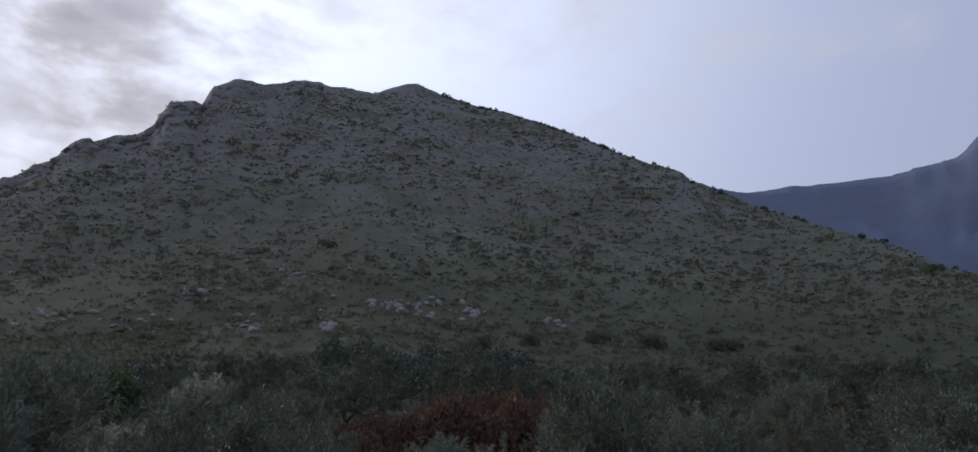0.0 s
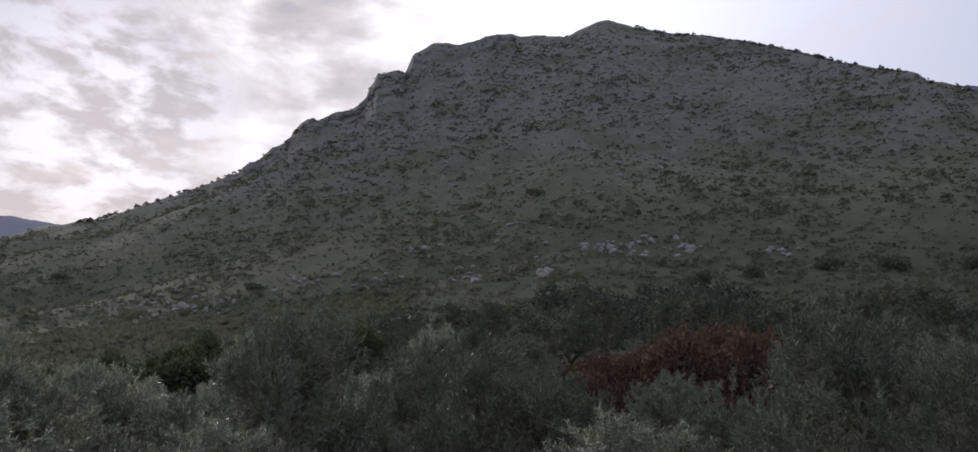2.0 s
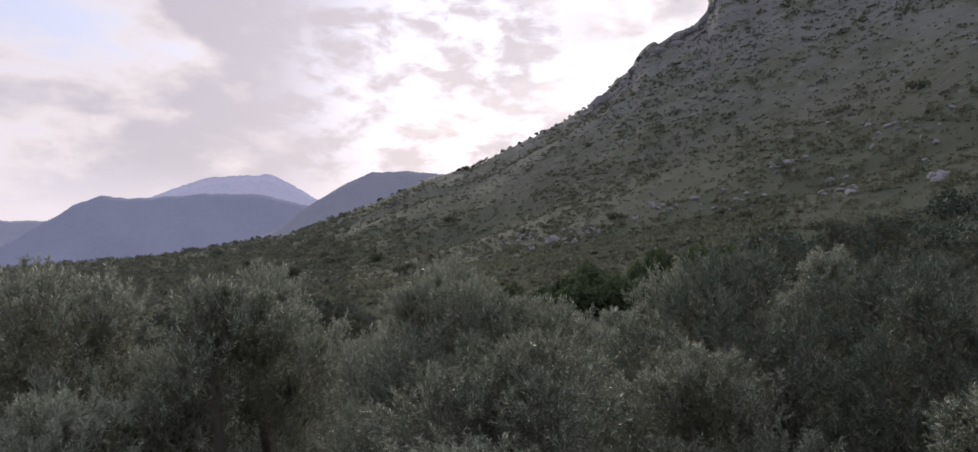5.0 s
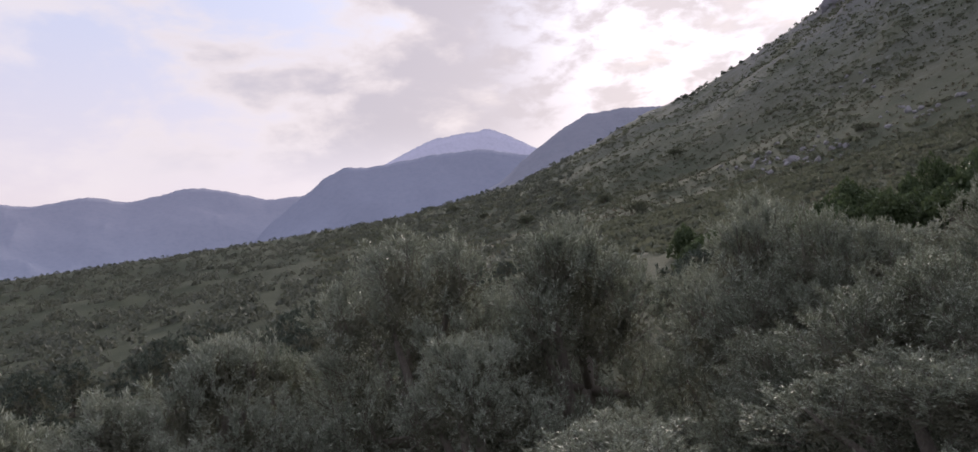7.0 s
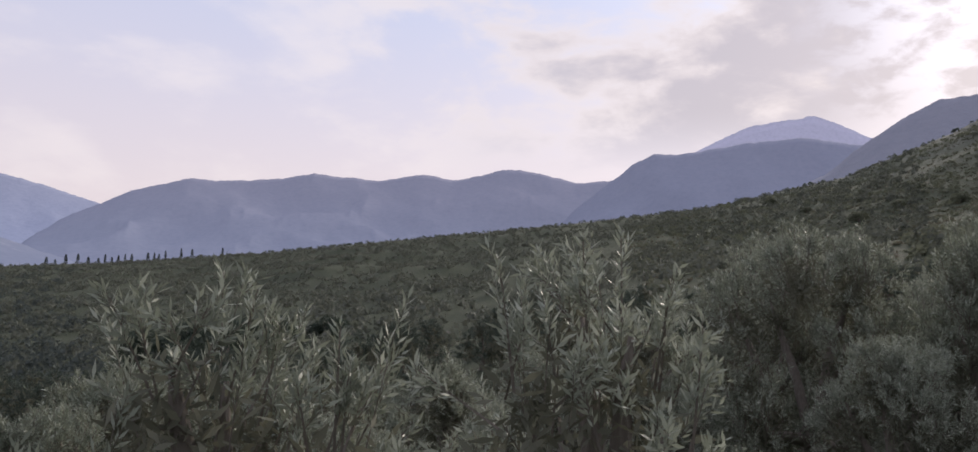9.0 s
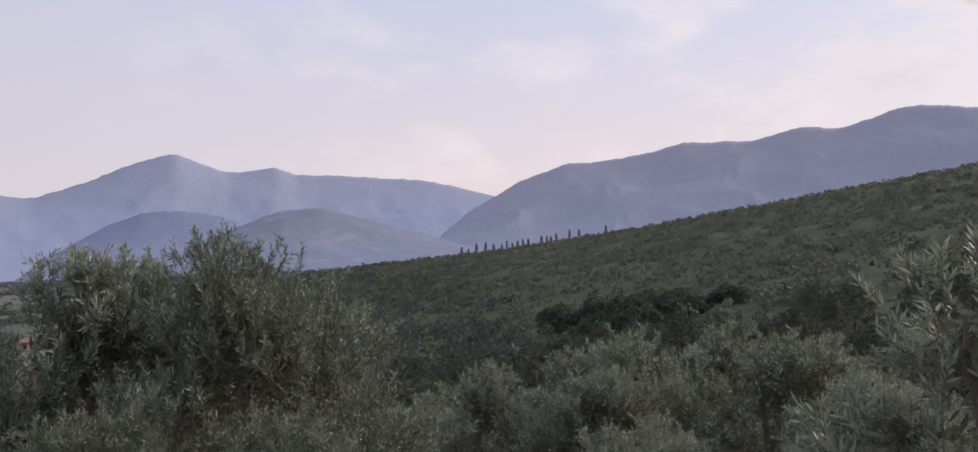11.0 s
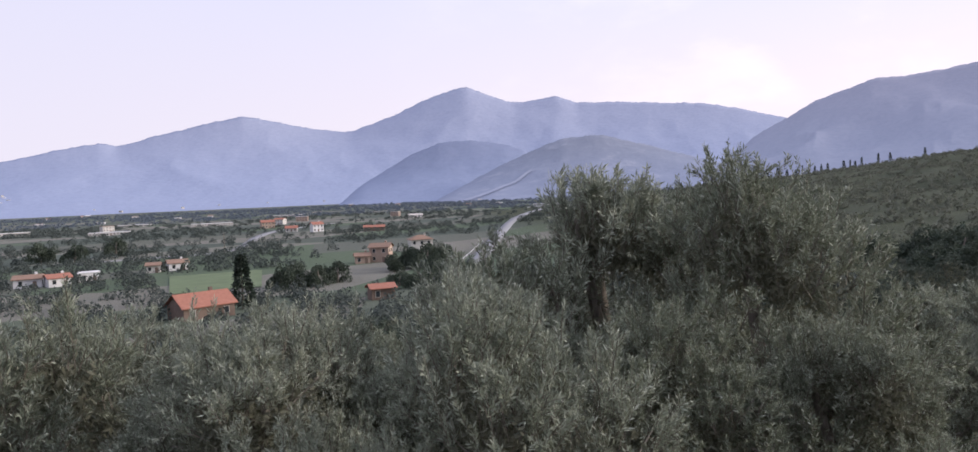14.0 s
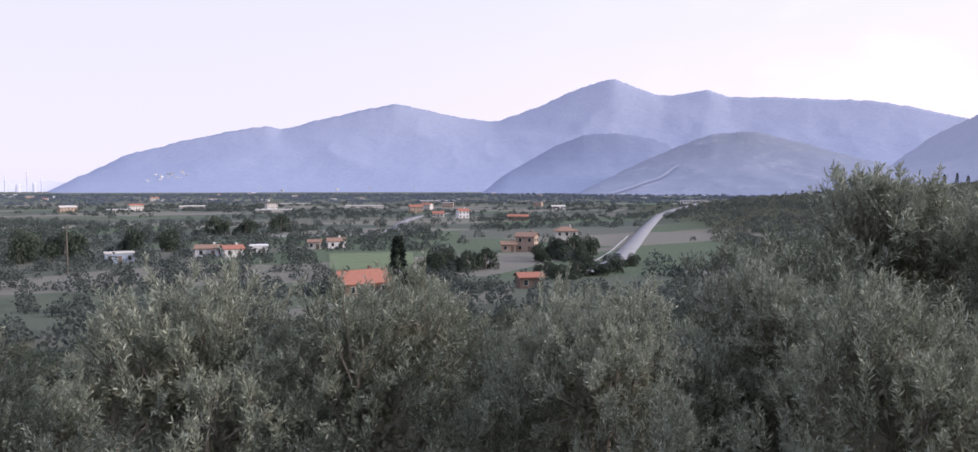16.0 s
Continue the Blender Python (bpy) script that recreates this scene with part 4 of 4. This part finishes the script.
# ---- rocks ----
def boulder_mesh(seed):
    g = np.random.default_rng(seed)
    bm = bmesh.new()
    bmesh.ops.create_icosphere(bm, subdivisions=2, radius=1.0)
    cuts = unit(9, g)
    lim = g.uniform(0.55, 0.85, 9)
    for v_ in bm.verts:
        p = np.array(v_.co)
        for c_, l_ in zip(cuts, lim):
            over = p @ c_ - l_
            if over > 0:
                p = p - c_ * over * 0.9
        v_.co = Vector(p * (1, 0.8, 0.75)) * (1 + 0.12 * (g.random() - 0.5))
    return mesh_bm("boulder", bm, ROCK)


ROCKS = [boulder_mesh(100 + q) for q in range(6)]
clusters = [(39.6, 8.0, 3.2, 0.7, 34), (36.5, 8.6, 2.2, 0.7, 18), (21.7, 12.8, 1.6, 0.5, 18), (18.4, 11.1, 1.4, 0.5, 12), (6.5, 13.0, 3.2, 0.6, 40), (12.2, 11.2, 1.3, 0.5, 12),
            (1.5, 12.9, 2.0, 0.5, 14), (26.0, 10.6, 2.4, 0.6, 16), (30.5, 10.5, 2.5, 0.8, 16), (8.0, 18.0, 6.0, 1.6, 24), (-4.5, 12.2, 2.0, 0.5, 10), (15, 14.5, 5, 1.2, 22), (33, 12.5, 4, 1.2, 16)]
q = 0
for az, el, da, de, n in clusters:
    for s in range(n):
        x, y, z = meet(az + rng.normal() * da * 0.5, el + rng.normal() * de * 0.6, 60)
        ob = new("boulder", ROCKS[q % 6])
        q += 1
        s_ = rng.uniform(0.35, 0.95) * (1.5 if rng.random() < 0.15 else 1.0)
        ob.matrix_basis = Matrix.Translation((x, y, z + s_ * 0.2)) @ Euler((rng.uniform(-0.4, 0.4), rng.uniform(-0.4, 0.4), rng.uniform(0, 6.28))).to_matrix().to_4x4() @ Matrix.Diagonal((s_ * 1.15, s_, s_ * rng.uniform(0.8, 1.3), 1))
        tagged(ob, "pale grey limestone boulder half sunk in the slope", "boulder", "boulders of the outcrops")


# darker than the boulders: the silhouette against the sky is in the colour
CRAG = plainmat("dark_crag_rock", (0.20, 0.195, 0.20), 0.95, 0.3, 0.5)
crag_meshes = []
for q in range(4):
    m_ = ROCKS[q].copy()
    m_.materials.clear()
    m_.materials.append(CRAG)
    crag_meshes.append(m_)
for q in range(64):
    az = (15 + 20 * q / 47) if q < 48 else rng.uniform(-18, 12)
    Rz, ez = crest(np.array([az]))
    x, y = polar(az, float(Rz[0]) * rng.uniform(0.94, 0.98))
    s_ = rng.uniform(2.6, 6.0) if q < 48 else rng.uniform(1.2, 2.2)
    ob = new("crag", crag_meshes[q % 4])
    ob.matrix_basis = Matrix.Translation((x, y, gz(x, y) - s_ * 0.6)) @ Euler((rng.uniform(-0.3, 0.3), rng.uniform(-0.3, 0.3), rng.uniform(0, 6.28))).to_matrix().to_4x4() @ Matrix.Diagonal((s_ * 1.3, s_, s_ * rng.uniform(0.9, 1.4), 1))
    tagged(ob, "weathered rock crag on the crest of the hill, darkened as a silhouette", "crag", "crags along the crest")


# ---- roads, houses ----
def road(name, line, width, label, lift=0.12):
    pts = [Vector((*lowland(a_, r_), 0)) for a_, r_ in line]
    dense = []
    for q in range(len(pts) - 1):
        p0, p1, p2, p3 = pts[max(q - 1, 0)], pts[q], pts[q + 1], pts[min(q + 2, len(pts) - 1)]
        for s in range(12):
            t = s / 12
            dense.append(0.5 * ((2 * p1) + (p2 - p0) * t + (2 * p0 - 5 * p1 + 4 * p2 - p3) * t * t + (3 * p1 - p0 - 3 * p2 + p3) * t ** 3))
    dense.append(pts[-1])
    bm = bmesh.new()
    prev = None
    for q, p in enumerate(dense):
        d = (dense[min(q + 1, len(dense) - 1)] - dense[max(q - 1, 0)]).normalized()
        nrm = Vector((-d.y, d.x, 0))
        z = max(gz(*(p + nrm * o)[:2]) for o in (-width / 2, 0, width / 2)) + lift
        row = [bm.verts.new((*(p + nrm * o)[:2], z + dz)) for o, dz in ((-width / 2 - 0.6, -0.9), (-width / 2, 0), (0, 0.06), (width / 2, 0), (width / 2 + 0.6, -0.9))]
        if prev:
            for s in range(4):
                bm.faces.new((prev[s], prev[s + 1], row[s + 1], row[s]))
        prev = row
    tagged(new(name, mesh_bm(name, bm, ASPHALT, True)), label, "road", kind="structure")
    return dense


main_road = road("road_1", ((136.5, 170), (133.7, 190), (132.3, 222), (131.6, 262), (130.9, 318), (130.2, 395), (129.6, 477), (128.5, 560), (127.0, 640), (125.0, 800)), 4.8, "pale asphalt country road curving through the plain", 0.5)
road("road_2", ((160, 320), (156, 325), (151.5, 330), (149.8, 352), (149.0, 395), (148.2, 477), (146.5, 560), (143, 640)), 4.5, "pale narrow lane between the fields of the plain", 0.3)


bm = bmesh.new()
grid = [[bm.verts.new((*lowland(148.0 + 6.2 * i / 15, r_), gz(*lowland(148.0 + 6.2 * i / 15, r_)) + 0.2)) for i in range(16)] for r_ in (186, 197, 208, 220, 232)]
for r0, r1 in zip(grid, grid[1:]):
    for i in range(15):
        bm.faces.new((r0[i], r0[i + 1], r1[i + 1], r1[i]))
bmesh.ops.recalc_face_normals(bm, faces=bm.faces)
tagged(new("meadow", mesh_bm("meadow", bm, plainmat("meadow_grass", (0.125, 0.165, 0.085), 0.95, 0.25, 0.15), True)),
       "mown green meadow between houses on the plain", "meadow", kind="structure")


def box(bm, x0, x1, y0, y1, z0, z1):
    m = Matrix.Translation(((x0 + x1) / 2, (y0 + y1) / 2, (z0 + z1) / 2)) @ Matrix.Diagonal((x1 - x0, y1 - y0, z1 - z0, 1))
    bmesh.ops.create_cube(bm, size=1.0, matrix=m)


def boxed(name, mat, *b):
    bm = bmesh.new()
    box(bm, *b)
    return mesh_bm(name, bm, mat)


def roof_mesh(w, d, h, rise, over, hip, mat):
    """A gable or hip roof with thickness; the ridge runs along x."""
    bm = bmesh.new()
    a_, b_ = w / 2 + over, d / 2 + over
    k_ = (a_ - b_ * 0.9) if hip else a_
    for lay in (0.0, -0.22):
        e = [bm.verts.new(p) for p in ((-a_, -b_, h + lay), (a_, -b_, h + lay), (a_, b_, h + lay), (-a_, b_, h + lay))]
        r1, r2 = bm.verts.new((-k_, 0, h + rise + lay)), bm.verts.new((k_, 0, h + rise + lay))
        for fc in ((e[0], e[1], r2, r1), (e[2], e[3], r1, r2), (e[1], e[2], r2), (e[3], e[0], r1)):
            if hip or len(fc) == 4:
                bm.faces.new(fc)
        if lay == 0.0:
            top = e
        else:
            for s in range(4):
                if hip or s in (0, 2):
                    bm.faces.new((top[s], e[s], e[(s + 1) % 4], top[(s + 1) % 4]))
    bmesh.ops.recalc_face_normals(bm, faces=bm.faces)
    return mesh_bm("roof", bm, mat)


def house(az, r, w, d, storeys, wall, roof, label, turn=0.0, rise=1.6, hip=False, flat=False, chimney=True, name="house", category="house", at=None):
    """A house that faces the viewer, with walls, roof, windows and a door."""
    x, y = lowland(az, r)
    ob = new(name)
    ob.matrix_basis = Matrix.Translation(at or (x, y, gz(x, y))) @ Matrix.Rotation(radians(az + turn), 4, "Z") @ Matrix.Scale(0.82, 4)
    h = 2.9 * storeys
    bm = bmesh.new()
    box(bm, -w / 2, w / 2, -d / 2, d / 2, -1.2, h)
    if not flat and not hip:
        for s in (-1, 1):
            v_ = [bm.verts.new(p) for p in ((s * w / 2, -d / 2, h), (s * w / 2, d / 2, h), (s * w / 2, 0, h + rise * d / (d + 1.0)))]
            bm.faces.new(v_ if s > 0 else v_[::-1])
    part("wall", mesh_bm("wall", bm, wall), ob)
    if flat:
        part("roof", boxed("roof", roof, -w / 2 - 0.25, w / 2 + 0.25, -d / 2 - 0.25, d / 2 + 0.25, h, h + 0.35), ob)
    else:
        part("roof", roof_mesh(w, d, h, rise, 0.55, hip, roof), ob)
    if chimney:
        part("chimney", boxed("chimney", wall, w * 0.2, w * 0.2 + 0.7, 0.4, 1.1, h, h + rise + 0.7), ob)
    cols_ = max(2, int(w // 2.8))
    pane, frame_, shut = (boxed("pane", DARKGLASS, -0.5, 0.5, -0.02, 0.02, -0.65, 0.65), boxed("window_frame", CREAM, -0.6, 0.6, -0.05, 0.0, -0.75, 0.75), None)
    for st in range(storeys):
        for q in range(cols_):
            wx = -w / 2 + w * (q + 0.5) / cols_
            if st == 0 and q == cols_ // 2:
                dm = boxed("door", BROWNW, -0.55, 0.55, -0.06, 0.0, -1.05, 1.05)
                part("door", dm, ob, "", Matrix.Translation((wx, -d / 2, 1.05)))
                continue
            win = part("window", frame_, ob, "", Matrix.Translation((wx, -d / 2, st * 2.9 + 1.55)))
            part("pane", pane, win, "", Matrix.Translation((0, -0.06, 0)))
        for q in range(2):
            win = part("window", frame_, ob, "", Matrix.Translation((w / 2, -d / 4 + d / 2 * q, st * 2.9 + 1.55)) @ Matrix.Rotation(math.pi / 2, 4, "Z"))
            part("pane", pane, win, "", Matrix.Translation((0, -0.06, 0)))
    return tagged(ob, label, category)


house(152.0, 140, 11, 8, 1, BROWNW, TILE, "low house with a bright terracotta tiled roof among olives", 25, 2.6)
house(139.3, 150, 5.6, 4.5, 1, BROWNW, TILE, "small shed with a red tiled roof", 15, 1.0, chimney=False, name="shed", category="shed")
house(139.4, 240, 7.4, 6.5, 2, PEACH, TILE_DULL, "peach-coloured two-storey farmhouse with a dull tiled roof", -15, 1.5)
house(140.8, 238, 5.4, 5, 1, PEACH, TILE_DULL, "low peach-coloured outbuilding with a tiled roof", 5, 1.2)
house(136.5, 272, 9.5, 8, 2, CREAM, TILE_DULL, "cream two-storey house with a hipped tiled roof", 10, 1.8, True)
house(144.2, 500, 8.5, 7.5, 2, WHITE, TILE, "white two-storey house with a terracotta roof", 20, 2.0)
house(146.0, 520, 9, 7, 1, CREAM, TILE, "small cream house with an orange roof", -5, 2.0)
house(140.0, 470, 15, 8, 1, BROWNW, TILE, "long low brick-red farm building", 0, 1.6)
house(147.7, 610, 12, 9, 2, PEACH, TILE, "orange-roofed farmhouse in the fields", 10, 2.0)
house(161.0, 232, 6.5, 7, 1, WHITE, TILE, "white two-storey house with a red roof", 12, 1.2)
house(159.2, 240, 6.5, 6, 1, WHITE, WHITE, "low white building with a flat roof", 5, flat=True, chimney=False)
house(162.6, 236, 8, 7, 1, WHITE, TILE_DULL, "white single-storey house with a weathered roof", -8, 1.2)
house(153.7, 255, 6.8, 6, 1, WHITE, TILE_DULL, "small white house with a weathered roof beside a field", 10, 1.3)
house(155.2, 252, 4.6, 4.5, 1, CREAM, TILE_DULL, "small cream outbuilding beside a white house", -6, 1.0, chimney=False)
house(168.3, 226, 8.5, 6, 1, GREYBLUE, CREAM, "low grey-blue workshop with a pale flat roof", 4, flat=True, chimney=False, name="workshop", category="workshop")
for az, r, w in ((158.0, 640, 34), (151.5, 780, 46), (156.5, 900, 40), (163.5, 820, 30), (146.0, 1050, 60), (168.0, 700, 26)):
    house(az, r, w, 12, 1, CREAM, WHITE, "long pale greenhouse between far fields", rng.uniform(-6, 6), flat=True, chimney=False, name="greenhouse", category="greenhouse")
house(128.1, 760, 14, 10, 2, WHITE, WHITE, "white house at the far end of the road", 8, flat=True, chimney=False)
house(125.6, 740, 20, 9, 1, PEACH, TILE, "low reddish farm building on the rise", 0, 1.6)
house(127.3, 690, 22, 5, 1, WHITE, WHITE, "long white roofed greenhouse", 0, flat=True, chimney=False)
far_specs = []
for q in range(32):
    az, r = rng.uniform(128, 176), 620 + 1900 * rng.random() ** 1.2
    far_specs.append((az, r))
for q, (az, r) in enumerate(far_specs):
    wall = (WHITE, CREAM, WHITE, PEACH)[q % 4]
    house(az, r, rng.uniform(8, 17), rng.uniform(7, 10), 1 + q % 2, wall, (TILE_DULL, WHITE, TILE, CREAM)[(q // 2) % 4], ("small white farmhouse far out on the plain", "pale farm building far out on the plain")[q % 2],
          rng.uniform(-25, 25), 1.6, flat=q % 3 == 0, chimney=False)


# a village on the far mountain side
for q in range(22):
    az, t = (rng.uniform(163.6, 166.6), rng.uniform(0.30, 0.42)) if q < 14 else (rng.uniform(140, 160), rng.uniform(0.03, 0.14))
    house(az, 100, rng.uniform(9, 18), rng.uniform(8, 12), 1 + q % 3, (CREAM, WHITE)[q % 2], (CREAM, WHITE)[q % 2], "tiny pale house of a far mountain village",
          rng.uniform(-30, 30), 2.0, flat=True, chimney=False, at=on_slope("mountain_range_5", az, t))


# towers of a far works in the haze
# haze put into the concrete as a pale tint and glow
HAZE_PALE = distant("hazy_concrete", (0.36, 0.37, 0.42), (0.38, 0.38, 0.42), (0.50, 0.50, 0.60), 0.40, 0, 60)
for az, tall, wide in ((172.6, 62, 7), (173.0, 44, 16), (173.4, 88, 6), (173.9, 38, 22), (174.6, 70, 8), (175.4, 34, 26)):
    x, y = lowland(az, 3900)
    ob = new("works_tower")
    ob.matrix_basis = Matrix.Translation((x, y, gz(x, y) - 1)) @ Matrix.Rotation(radians(az), 4, "Z")
    bm = bmesh.new()
    tube(bm, [(0, 0, 0), (0, 0, tall * 0.6), (0, 0, tall)], [wide * 0.6, wide * 0.5, wide * 0.42], 12)
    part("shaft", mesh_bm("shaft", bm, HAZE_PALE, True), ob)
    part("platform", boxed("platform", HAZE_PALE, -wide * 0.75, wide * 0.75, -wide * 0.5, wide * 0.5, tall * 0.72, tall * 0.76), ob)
    tagged(ob, "pale tower of a far industrial works in haze", "tower", "towers of the far works")


def utility_pole(az, r, tall):
    ob = new("utility_pole")
    x, y = lowland(az, r)
    ob.matrix_basis = Matrix.Translation((x, y, gz(x, y) - 0.3)) @ Matrix.Rotation(radians(az), 4, "Z")
    bm = bmesh.new()
    tube(bm, [(0, 0, 0), (0, 0, tall * 0.5), (0, 0, tall)], [0.17, 0.14, 0.10], 8)
    part("pole", mesh_bm("pole", bm, BARK, True), ob)
    part("crossarm", boxed("crossarm", STEEL, -0.9, 0.9, -0.06, 0.06, tall - 0.6, tall - 0.48), ob)
    for o in (-0.7, 0.0, 0.7):
        part("insulator", boxed("insulator", CREAM, o - 0.06, o + 0.06, -0.06, 0.06, tall - 0.48, tall - 0.25), ob)
    tagged(ob, "tall wooden utility pole with a crossarm in the plain", "utility pole")


utility_pole(171.4, 200, 11.5)
utility_pole(150.6, 330, 9.0)


# guard rail and a car on the road
def guard_rail():
    ob = new("guard_rail")
    beam = bmesh.new()
    prev = None
    for q in range(4, 46):
        p = main_road[q]
        d = (main_road[q + 1] - main_road[q - 1]).normalized()
        nrm = Vector((-d.y, d.x, 0))
        b_ = p + nrm * 3.9
        z = gz(b_.x, b_.y) + 0.5
        row = [beam.verts.new((b_.x + o * nrm.x, b_.y + o * nrm.y, z + h)) for o, h in ((0, 0.45), (0.06, 0.55), (0, 0.65), (0.06, 0.75), (0, 0.85))]
        if prev:
            for s in range(4):
                beam.faces.new((prev[s], prev[s + 1], row[s + 1], row[s]))
        prev = row
        if q % 2 == 0:
            part("post", boxed("post", STEEL, -0.06, 0.06, -0.06, 0.06, -1.2, 0.8), ob, "", Matrix.Translation((b_.x + 0.1 * nrm.x, b_.y + 0.1 * nrm.y, z)))
    part("beam", mesh_bm("beam", beam, STEEL), ob)
    tagged(ob, "galvanised steel guard rail along the road", "guard rail")


guard_rail()


def car(p, d):
    ob = new("car")
    ob.matrix_basis = Matrix.Translation((p.x, p.y, gz(p.x, p.y) + 0.75)) @ Matrix.Rotation(math.atan2(d.y, d.x), 4, "Z")
    bm = bmesh.new()
    prof = ((-2.1, 0.35), (-2.1, 0.85), (-1.7, 0.95), (-1.2, 1.42), (0.5, 1.45), (1.1, 0.98), (2.0, 0.85), (2.15, 0.4))
    rows_ = [[bm.verts.new((x, s * (0.84 if z < 1 else 0.66), z)) for x, z in prof] for s in (-1, 1)]
    for q in range(len(prof)):
        n_ = (q + 1) % len(prof)
        bm.faces.new((rows_[0][q], rows_[0][n_], rows_[1][n_], rows_[1][q]))
    bm.faces.new(rows_[0][::-1]), bm.faces.new(rows_[1])
    part("body", mesh_bm("body", bm, PAINT_DARK), ob)
    for x in (-1.3, 1.3):
        for s in (-1, 1):
            bm = bmesh.new()
            bmesh.ops.create_cone(bm, cap_ends=True, segments=14, radius1=0.33, radius2=0.33, depth=0.22, matrix=Matrix.Translation((x, s * 0.78, 0.33)) @ Matrix.Rotation(math.pi / 2, 4, "X"))
            part("wheel", mesh_bm("wheel", bm, RUBBER), ob)
    part("windscreen", boxed("windscreen", DARKGLASS, -0.3, 0.3, -0.6, 0.6, -0.02, 0.02), ob, "", Matrix.Translation((0.83, 0, 1.24)) @ Matrix.Rotation(0.66, 4, "Y"))
    tagged(ob, "small dark car on the country road", "car")


car(main_road[20], (main_road[21] - main_road[20]).normalized())
